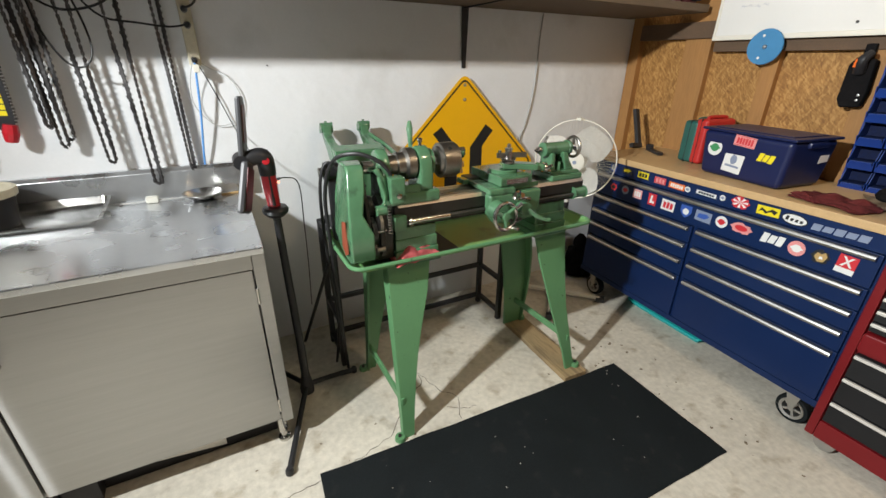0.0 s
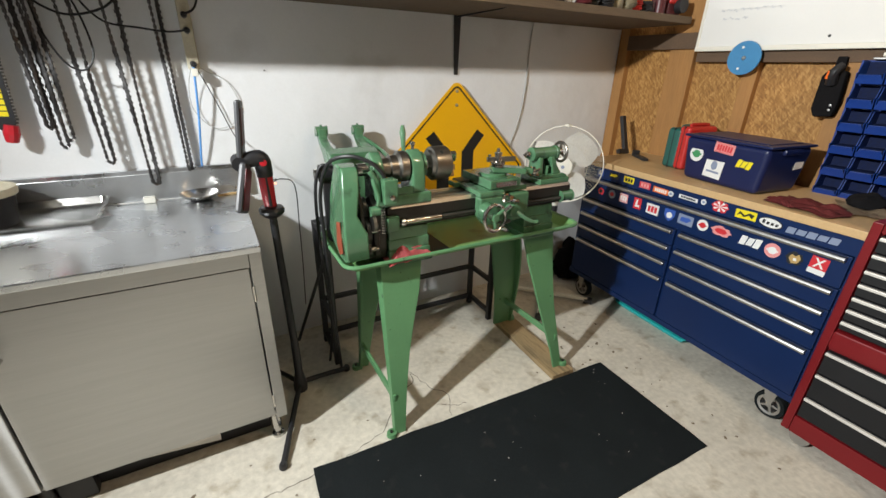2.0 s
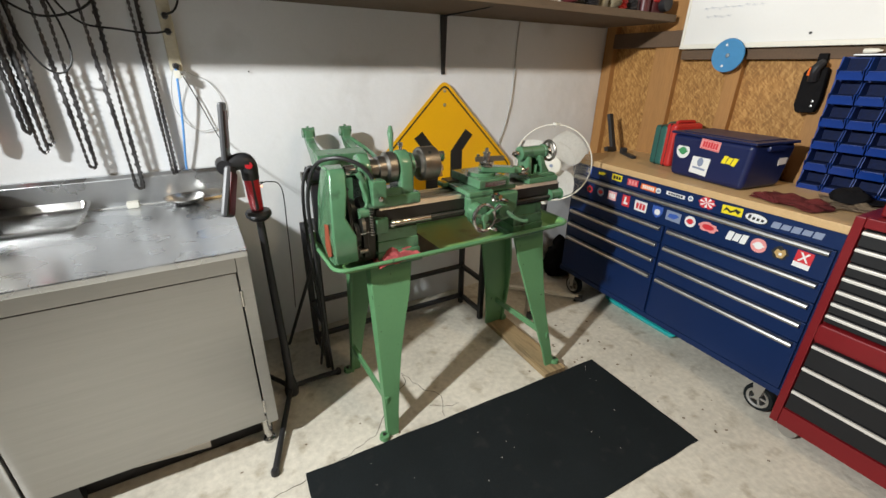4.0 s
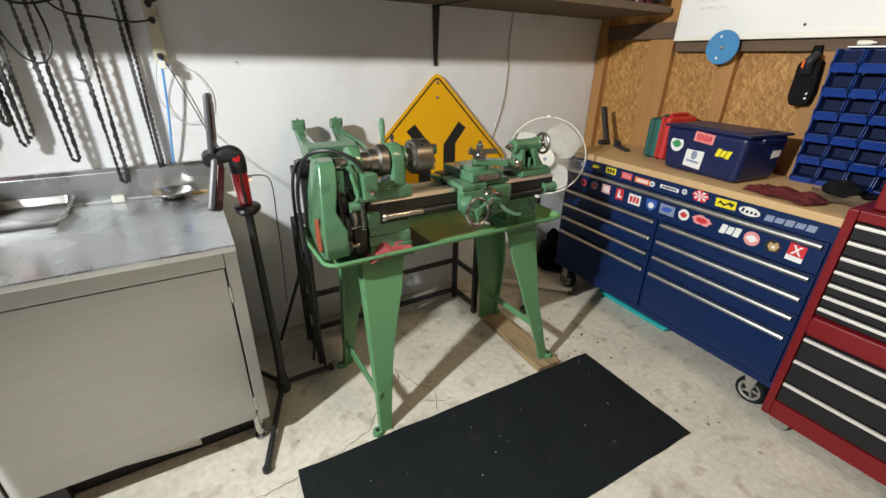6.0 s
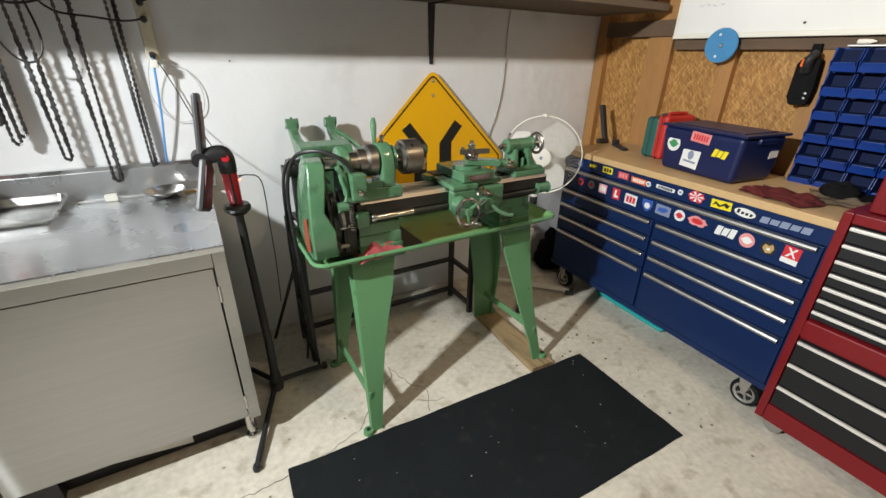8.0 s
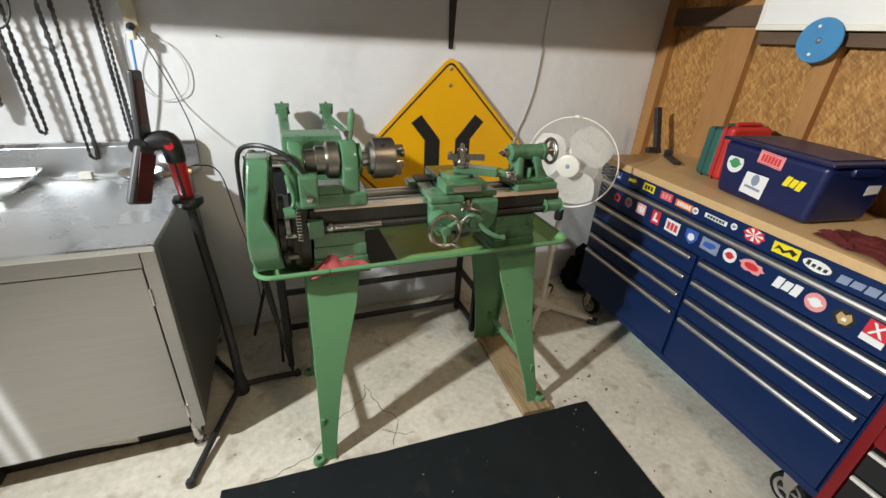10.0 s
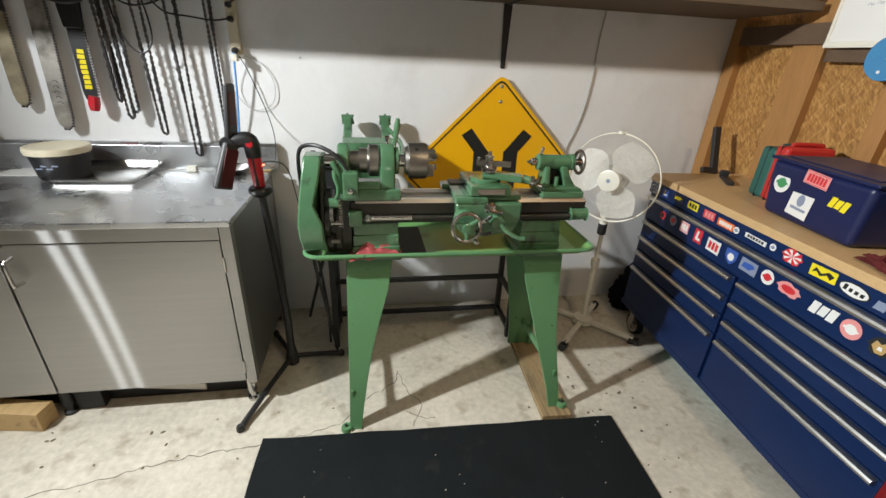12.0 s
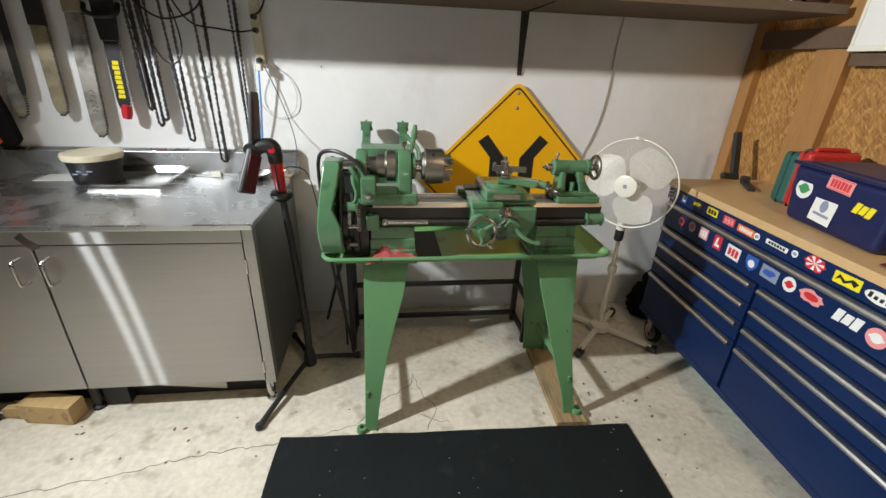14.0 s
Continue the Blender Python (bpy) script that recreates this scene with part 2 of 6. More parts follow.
def osb_material():
    """Pressed wood flakes: cells of two sizes with their own tone, plus fine grain."""
    m = bpy.data.materials.new("osb_flakes")
    m.use_nodes = True
    nt = m.node_tree
    n, l = nt.nodes, nt.links
    bsdf = n["Principled BSDF"]
    bsdf.inputs["Roughness"].default_value = 0.65
    tc = n.new("ShaderNodeTexCoord")
    warp = n.new("ShaderNodeTexNoise")
    warp.inputs["Scale"].default_value = 14.0
    l.new(tc.outputs["Object"], warp.inputs["Vector"])
    add = n.new("ShaderNodeVectorMath")
    add.operation = "MULTIPLY_ADD"
    add.inputs[1].default_value = (0.02, 0.02, 0.02)
    l.new(warp.outputs["Color"], add.inputs[0])
    l.new(tc.outputs["Object"], add.inputs[2])
    tones = []
    for turn, sc in ((1.15, (0.03, 0.036, 0.008)), (1.95, (0.03, 0.042, 0.010)), (0.7, (0.03, 0.034, 0.007))):
        mp = n.new("ShaderNodeMapping")
        mp.vector_type = "TEXTURE"
        mp.inputs["Rotation"].default_value, mp.inputs["Scale"].default_value = (turn, 0, 0), sc
        l.new(add.outputs[0], mp.inputs[0])
        v = n.new("ShaderNodeTexVoronoi")
        v.inputs["Scale"].default_value = 1.0
        l.new(mp.outputs[0], v.inputs["Vector"])
        sep = n.new("ShaderNodeSeparateColor")
        l.new(v.outputs["Color"], sep.inputs[0])
        tones.append(sep.outputs[0])
    mean = n.new("ShaderNodeMath")
    mean.operation = "ADD"
    l.new(tones[0], mean.inputs[0])
    l.new(tones[1], mean.inputs[1])
    mean2 = n.new("ShaderNodeMath")
    mean2.operation = "ADD"
    l.new(mean.outputs[0], mean2.inputs[0])
    l.new(tones[2], mean2.inputs[1])
    ramp = n.new("ShaderNodeValToRGB")
    e = ramp.color_ramp.elements
    e[0].position, e[0].color = 0.20, (0.24, 0.105, 0.024, 1)
    e[1].position, e[1].color = 0.82, (0.50, 0.27, 0.080, 1)
    mid = e.new(0.5)
    mid.color = (0.35, 0.17, 0.042, 1)
    third = n.new("ShaderNodeMath")
    third.operation = "MULTIPLY"
    third.inputs[1].default_value = 0.34
    l.new(mean2.outputs[0], third.inputs[0])
    l.new(third.outputs[0], ramp.inputs[0])
    l.new(ramp.outputs[0], bsdf.inputs["Base Color"])
    b = n.new("ShaderNodeBump")
    b.inputs["Strength"].default_value, b.inputs["Distance"].default_value = 0.6, 0.002
    l.new(third.outputs[0], b.inputs["Height"])
    l.new(b.outputs[0], bsdf.inputs["Normal"])
    return m


OSB = osb_material()


# ---- mesh tools ----
def bevelled(bm, width, segments=2, angle=30):
    edges = [e for e in bm.edges if len(e.link_faces) == 2 and e.calc_face_angle(0) > radians(angle)]
    if width > 0 and edges:
        bmesh.ops.bevel(bm, geom=edges, offset=width, offset_type="OFFSET", segments=segments, profile=0.5, affect="EDGES", clamp_overlap=True)
    return bm


def box(cx, cy, cz, sx, sy, sz, bevel=0.0, segments=2, turn=None, bm=None):
    """A box by its middle and full sizes; turn: a matrix about its middle."""
    b = bmesh.new()
    bmesh.ops.create_cube(b, size=1.0, matrix=Matrix.Diagonal((sx, sy, sz, 1)))
    bevelled(b, bevel, segments)
    b.transform(Matrix.Translation((cx, cy, cz)) @ (turn or Matrix.Identity(4)))
    return joined(bm, b)


def span(x0, x1, y0, y1, z0, z1, bevel=0.0, bm=None, segments=2):
    return box((x0 + x1) / 2, (y0 + y1) / 2, (z0 + z1) / 2, abs(x1 - x0), abs(y1 - y0), abs(z1 - z0), bevel, segments, None, bm)


def joined(bm, extra):
    if bm is None:
        return extra
    tmp = bpy.data.meshes.new("tmp")
    extra.to_mesh(tmp)
    extra.free()
    bm.from_mesh(tmp)
    bpy.data.meshes.remove(tmp)
    return bm


def rod(p0, p1, r0, r1=None, segments=16, bevel=0.0, bm=None):
    """A cylinder or cone from p0 to p1."""
    p0, p1 = Vector(p0), Vector(p1)
    b = bmesh.new()
    d = p1 - p0
    m = Matrix.Translation((p0 + p1) / 2) @ d.to_track_quat("Z", "Y").to_matrix().to_4x4()
    bmesh.ops.create_cone(b, cap_ends=True, cap_tris=False, segments=segments, radius1=r0, radius2=r0 if r1 is None else r1, depth=d.length)
    bevelled(b, bevel, 2, 50)
    b.transform(m)
    return joined(bm, b)


def turned(profile, origin=(0, 0, 0), axis=(0, 0, 1), segments=24, bm=None, closed=False):
    """A body of revolution: profile is (radius, height) pairs along axis."""
    b = bmesh.new()
    q = Vector(axis).to_track_quat("Z", "Y").to_matrix()
    rings = []
    for r, h in profile:
        if r < 1e-6:
            rings.append([b.verts.new(q @ Vector((0, 0, h)) + Vector(origin))])
        else:
            rings.append([b.verts.new(q @ Vector((r * math.cos(2 * math.pi * k / segments), r * math.sin(2 * math.pi * k / segments), h)) + Vector(origin)) for k in range(segments)])
    pairs = list(zip(rings, rings[1:])) + ([(rings[-1], rings[0])] if closed else [])
    for a, c in pairs:
        for k in range(segments):
            j = (k + 1) % segments
            if len(a) == 1 and len(c) == 1:
                continue
            if len(a) == 1:
                b.faces.new((a[0], c[j], c[k]))
            elif len(c) == 1:
                b.faces.new((a[k], a[j], c[0]))
            else:
                b.faces.new((a[k], a[j], c[j], c[k]))
    if not closed:
        for ring, flip in ((rings[0], True), (rings[-1], False)):
            if len(ring) > 1:
                b.faces.new(ring[::-1] if flip else ring)
    bmesh.ops.recalc_face_normals(b, faces=b.faces)
    return joined(bm, b)


def torus(origin, axis, radius, thick, segments=32, sides=8, bm=None):
    prof = [(radius + thick * math.cos(2 * math.pi * k / sides), thick * math.sin(2 * math.pi * k / sides)) for k in range(sides)]
    return turned(prof, origin, axis, segments, bm, closed=True)


def tube(points, radius, sides=8, bm=None, smooth=4, ends=True):
    """A round bar along a smoothed path; radius may be a list."""
    pts = [Vector(p) for p in points]
    rad = list(radius) if isinstance(radius, (list, tuple)) else [radius] * len(pts)
    if smooth > 1 and len(pts) > 2:
        fine, fr = [], []
        for i in range(len(pts) - 1):
            a, b_, c, d = pts[max(i - 1, 0)], pts[i], pts[i + 1], pts[min(i + 2, len(pts) - 1)]
            for k in range(smooth):
                t = k / smooth
                fine.append(0.5 * ((2 * b_) + (c - a) * t + (2 * a - 5 * b_ + 4 * c - d) * t * t + (3 * b_ - a - 3 * c + d) * t ** 3))
                fr.append(rad[i] * (1 - t) + rad[i + 1] * t)
        pts, rad = fine + [pts[-1]], fr + [rad[-1]]
    b = bmesh.new()
    rings, up = [], Vector((0.12, 0.31, 0.94))
    for i, p in enumerate(pts):
        t = (pts[min(i + 1, len(pts) - 1)] - pts[max(i - 1, 0)]).normalized()
        side = t.cross(up)
        if side.length < 0.05:
            side = t.cross(Vector((1, 0, 0)))
        side.normalize()
        up2 = side.cross(t)
        up = up2
        rings.append([b.verts.new(p + rad[i] * (math.cos(2 * math.pi * k / sides) * side + math.sin(2 * math.pi * k / sides) * up2)) for k in range(sides)])
    for a, c in zip(rings, rings[1:]):
        for k in range(sides):
            j = (k + 1) % sides
            b.faces.new((a[k], a[j], c[j], c[k]))
    if ends:
        b.faces.new(rings[0][::-1])
        b.faces.new(rings[-1])
    bmesh.ops.recalc_face_normals(b, faces=b.faces)
    return joined(bm, b)


def prism(points, m, depth, bevel=0.0, bm=None, segments=2):
    """A flat outline (x, y) raised by depth along local z, laid by the matrix m."""
    b = bmesh.new()
    lo = [b.verts.new((x, y, 0)) for x, y in points]
    hi = [b.verts.new((x, y, depth)) for x, y in points]
    b.faces.new(lo[::-1])
    b.faces.new(hi)
    for k in range(len(points)):
        j = (k + 1) % len(points)
        b.faces.new((lo[k], lo[j], hi[j], hi[k]))
    bmesh.ops.recalc_face_normals(b, faces=b.faces)
    bevelled(b, bevel, segments)
    b.transform(m)
    return joined(bm, b)


def mesh_of(name, bm, material, angle=35):
    me = bpy.data.meshes.new(name)
    bm.to_mesh(me)
    bm.free()
    me.materials.append(material)
    me.polygons.foreach_set("use_smooth", [True] * len(me.polygons))
    me.set_sharp_from_angle(angle=radians(angle))
    return me


def flat_faces(ob):
    """Keeps broad faces flat beside their rounded edges."""
    m = ob.modifiers.new("weighted_normal", "WEIGHTED_NORMAL")
    m.mode, m.weight, m.keep_sharp = "FACE_AREA", 100, True
    return ob


def part(name, bm, material, parent, label=""):
    ob = flat_faces(new(name, mesh_of(name, bm, material)))
    ob.parent = parent
    return tagged(ob, label)


def thing(name, label, category, m=None, group=""):
    ob = new(name)
    ob.empty_display_size = 0.05
    if m is not None:
        ob.matrix_world = m
    return tagged(ob, label, category, group)


def single(name, bm, material, label, category, m=None, group="", kind=""):
    ob = flat_faces(new(name, mesh_of(name, bm, material)))
    if m is not None:
        ob.matrix_world = m
    return tagged(ob, label, category, group, kind)


XZ = pose(0, 0, 0, 90, 0, 0)  # outline's y becomes up, depth goes to -y


# ---- the room ----
WY, WX, TOP, WEST, SOUTH = 2.125, 2.645, 2.80, -3.4, -3.9
FLOOR_X, FLOOR_Y = (WEST - 0.1, WX + 0.1), (SOUTH - 0.1, WY + 0.1)
floor = single("floor", span(FLOOR_X[0], FLOOR_X[1], FLOOR_Y[0], FLOOR_Y[1], -0.12, 0.0), CONCRETE, "stained and cracked pale concrete garage floor", "floor", kind="structure")
single("wall_north", span(WEST, WX, WY, WY + 0.1, 0, TOP), WALL, "white-sheeted garage wall with faint creases", "wall", kind="structure")
wall_east = single("wall_east", span(WX, WX + 0.02, SOUTH, WY, 0, TOP), OSB, "bare pressed-flake board wall with timber studs", "wall", kind="structure")
# Walls and ceiling out of view, kept dark so they bounce little light.
single("wall_west", span(WEST - 0.1, WEST, SOUTH, WY + 0.1, 0, TOP), DULL, "unseen grey wall closing the room", "wall", kind="structure")
single("wall_south", span(WEST, WX, SOUTH - 0.1, SOUTH, 0, TOP), DULL, "unseen grey wall closing the room", "wall", kind="structure")
single("ceiling", span(WEST - 0.1, WX + 0.1, SOUTH - 0.1, WY + 0.1, TOP, TOP + 0.1), DULL, "unseen dull ceiling closing the room", "ceiling", kind="structure")
for y0, y1, x0 in ((2.045, 2.12, 2.60), (1.58, 1.735, 2.605), (1.215, 1.285, 2.605), (0.80, 0.87, 2.60), (0.2, 0.27, 2.605), (-0.4, -0.33, 2.605)):
    part("stud", span(x0, WX + 0.001, y0, y1, 0, TOP, 0.003), STUD, wall_east)
part("beam", span(2.585, WX + 0.001, 1.56, 2.04, 1.56, 1.645, 0.004), BEAM, wall_east, "dark horizontal timber")
part("beam", span(2.592, WX + 0.001, 0.10, 1.555, 1.492, 1.540, 0.003), BEAM, wall_east, "dark horizontal timber")

# ---- main things ----
def bench():
    t = thing("stainless_cabinet_bench", "brushed stainless steel cabinet bench with backsplash and two doors", "bench")
    x0, x1, yf = -1.75, 0.155, 1.345
    part("worktop", bevelled(span(x0, x1, yf, 2.105, 0.850, 0.874), 0.005), STEELTOP, t, "scratched stainless worktop")
    part("backsplash", prism([(2.085, 0.872), (2.085, 0.985), (2.10, 1.0), (2.122, 1.0), (2.122, 0.872)], Matrix(((0, 0, 1, x0), (1, 0, 0, 0), (0, 1, 0, 0), (0, 0, 0, 1))), x1 + 0.035 - x0, 0.002), STEELTOP, t)
    part("apron", span(x0, 0.112, yf + 0.003, yf + 0.03, 0.801, 0.851, 0.001), STEEL, t)
    part("post", span(0.113, x1 - 0.002, yf + 0.006, yf + 0.045, 0.128, 0.851, 0.003), STEEL, t)
    part("side_panel", span(0.135, 0.150, yf + 0.04, 2.08, 0.13, 0.851, 0.001), STEELSHADED, t)
    part("floor_panel", span(x0, 0.13, yf + 0.03, 2.08, 0.13, 0.15), STEEL, t)
    part("back_panel", span(x0, 0.13, 2.07, 2.085, 0.13, 0.83), STEEL, t)
    for a, b, hx, hinge in ((-0.598, 0.108, -0.560, 0.112), (-1.31, -0.606, -0.655, -1.314)):
        d = part("door", span(a, b, yf + 0.008, yf + 0.028, 0.142, 0.797, 0.003), STEEL, t)
        h = tube([(hx, yf + 0.01, 0.748), (hx, yf - 0.028, 0.745), (hx + 0.002, yf - 0.034, 0.73), (hx + 0.004, yf - 0.034, 0.67), (hx + 0.005, yf - 0.028, 0.655), (hx + 0.005, yf + 0.01, 0.652)], 0.0065, 10)
        part("handle", h, CHROME, d, "polished bar handle")
        for z in (0.70, 0.22):
            part("hinge", rod((hinge, yf + 0.004, z - 0.03), (hinge, yf + 0.004, z + 0.03), 0.005), CHROME, d)
    part("latch", prism([(-0.03, 0.03), (-0.005, 0.05), (0.012, 0.02), (0.03, 0.008), (0.035, -0.012), (0.012, -0.02), (-0.01, 0.0)], Matrix.Translation((-0.61, yf + 0.006, 0.80)) @ XZ, 0.003), CHROME, t)
    part("post", span(-1.335, -1.318, yf + 0.006, yf + 0.04, 0.13, 0.83, 0.002), STEEL, t)
    for x in (0.11, -0.62, -1.30):
        for y in (1.40, 2.02):
            part("foot", turned([(0.020, 0.13), (0.020, 0.045), (0.013, 0.04), (0.013, 0.016), (0.024, 0.012), (0.024, 0.0)], (x, y, 0), segments=14), CHROME if x > 0 else BLACKIRON, t)
    part("batten", prism([(-0.47, 0.105), (-0.10, 0.062), (-0.10, 0.028), (-0.36, 0.062)], Matrix.Translation((0, 1.455, 0)) @ XZ, 0.012, 0.001), WHITETRIM, t, "pale batten under the cabinet")
    # Black board added so that the gap under the cabinet stays dark.
    part("plinth", span(x0, 0.09, 1.46, 1.50, 0.0, 0.13), BLACKIRON, t, "black board closing the dark gap under the cabinet")


def spoke_at(x, y, z, turn):
    b = box(0, 0, 0.024, 0.011, 0.028, 0.030, 0.002)
    b.transform(Matrix.Translation((x, y, z)) @ Matrix.Rotation(radians(turn), 4, "Y"))
    return b


def tool_chest():
    # local: x along the front from the far end to the near end, y into the chest, z up
    t = thing("tool_chest", "navy blue rolling tool chest with wooden top, chrome pulls and stickers", "tool chest", pose(2.113, 1.80, 0, 0, 0, -93.0))
    w, dep = 1.405, 0.50
    part("body", span(0.0, w, 0.012, dep, 0.16, 0.905, 0.004), NAVY, t)
    part("top", span(-0.006, w + 0.006, -0.012, dep + 0.01, 0.905, 0.938, 0.004), PLY, t, "pale wooden top")
    fascia = part("fascia", span(0.0, w, -0.002, 0.014, 0.838, 0.905, 0.003), NAVY, t)

    def drawer(a, b, z0, z1, pull=True):
        d = part("drawer", span(a, b, -0.004, 0.016, z0, z1, 0.004), NAVY, t)
        if pull:
            p = prism([(-0.004, 0.0), (-0.022, -0.003), (-0.027, -0.012), (-0.023, -0.021), (-0.004, -0.024)], Matrix(((0, 0, 1, a + 0.012), (1, 0, 0, 0), (0, 1, 0, z1 - 0.002), (0, 0, 0, 1))), b - a - 0.024, 0.002)
            part("pull", p, ALU, d, "brushed aluminium pull")
        return d

    wide = drawer(0.03, w - 0.03, 0.705, 0.834)
    for a, b in ((0.03, 0.69), (0.71, w - 0.03)):
        for z0, z1 in ((0.611, 0.699), (0.523, 0.607), (0.428, 0.519), (0.19, 0.424)):
            drawer(a, b, z0, z1)
    part("base_rail", span(0.0, w, 0.0, 0.05, 0.155, 0.186, 0.003), NAVY, t)
    for x, y in ((0.09, 0.06), (w - 0.11, 0.06), (0.09, dep - 0.07), (w - 0.11, dep - 0.07)):
        c = part("caster", span(x - 0.045, x + 0.045, y - 0.035, y + 0.035, 0.148, 0.158), ALU, t, "swivel caster")
        for fy in (-0.024, 0.028):
            part("fork", prism([(-0.03, 0.15), (0.03, 0.15), (0.024, 0.10), (0.016, 0.058), (0.004, 0.058), (-0.012, 0.10)], Matrix.Translation((x, y + fy, 0)) @ XZ, 0.004), ALU, c)
        part("tyre", turned([(0.045, -0.016), (0.06, -0.018), (0.0625, -0.012), (0.0625, 0.012), (0.06, 0.018), (0.045, 0.016)], (x + 0.01, y, 0.0625), (0, 1, 0), 28, closed=True), RUBBER, c)
        rim = part("rim", turned([(0.036, -0.017), (0.047, -0.020), (0.047, 0.020), (0.036, 0.017)], (x + 0.01, y, 0.0625), (0, 1, 0), 28, closed=True), ALU, c)
        part("hub", rod((x + 0.01, y - 0.022, 0.0625), (x + 0.01, y + 0.022, 0.0625), 0.012, segments=14, bevel=0.002), ALU, rim)
        for k in range(5):
            part("spoke", spoke_at(x + 0.01, y, 0.0625, 72 * k + 18), ALU, rim)
    # a set of stickers on the fascia and the wide drawer: (x, z, width, height, shape, ground, mark, lean)
    row1 = [(0.135, 0.045, 0.04, "tri", S_BLUE, S_WHITE), (0.238, 0.07, 0.032, "bar", S_BLACK, S_YELLOW), (0.347, 0.07, 0.034, "word", S_YELLOW, S_BLACK), (0.456, 0.07, 0.034, "frame", S_RED, S_PINK),
            (0.555, 0.09, 0.03, "split", S_ORANGE, S_WHITE), (0.615, 0.03, 0.028, "disc", S_WHITE, S_GREY), (0.711, 0.10, 0.018, "word", S_WHITE, S_BLACK), (0.790, 0.026, 0.026, "disc", S_WHITE, S_GREY),
            (0.870, 0.085, 0.058, "sun", S_RED, S_WHITE), (0.985, 0.088, 0.038, "zig", S_YELLOW, S_BLACK), (1.085, 0.095, 0.045, "oval", S_BLACK, S_WHITE), (1.235, 0.18, 0.026, "plain_word", S_GREY, S_GREY)]
    row2 = [(0.165, 0.05, 0.045, "blob", S_RED, S_BLACK), (0.250, 0.05, 0.05, "disc", S_GREY, S_RED), (0.337, 0.06, 0.05, "frame", S_PINK, S_WHITE), (0.435, 0.05, 0.062, "tri", S_RED, S_WHITE),
            (0.534, 0.076, 0.055, "word", S_WHITE, S_RED), (0.637, 0.06, 0.062, "shield", S_BLUE, S_WHITE), (0.728, 0.08, 0.05, "bar", S_GREY, S_BLUE), (0.817, 0.055, 0.055, "disc", S_WHITE, S_RED),
            (0.906, 0.10, 0.05, "blob", S_PINK, S_RED), (1.037, 0.088, 0.042, "plain_word", S_WHITE, S_WHITE), (1.127, 0.062, 0.062, "disc", S_PINK, S_WHITE), (1.209, 0.066, 0.06, "head", S_BLACK, S_TAN), (1.290, 0.058, 0.07, "cross", S_RED, S_WHITE)]
    for rows, z, y, host in ((row1, 0.872, -0.0022, fascia), (row2, 0.765, -0.0042, wide)):
        for k, (x, sw, sh, shape, ground, mark) in enumerate(rows):
            sticker(host, x, z + 0.004 * math.sin(7.3 * k), y, sw, sh, shape, ground, mark, 5 * math.sin(3.1 * k))
    return t


def outline(shape, w, h):
    n = 20
    if shape in ("disc", "oval"):
        return [(w / 2 * math.cos(2 * math.pi * k / n), h / 2 * math.sin(2 * math.pi * k / n)) for k in range(n)]
    if shape in ("blob", "sun", "head"):
        return [(w / 2 * (1 - 0.2 * (k % 2)) * math.cos(2 * math.pi * k / 16), h / 2 * (1 - 0.25 * (k % 3 == 0)) * math.sin(2 * math.pi * k / 16)) for k in range(16)]
    if shape == "shield":
        return [(-w / 2, h / 2), (w / 2, h / 2), (w / 2, 0), (0.3 * w, -0.3 * h), (0, -h / 2), (-0.3 * w, -0.3 * h), (-w / 2, 0)]
    return [(-w / 2, -h / 2), (w / 2, -h / 2), (w / 2, h / 2), (-w / 2, h / 2)]


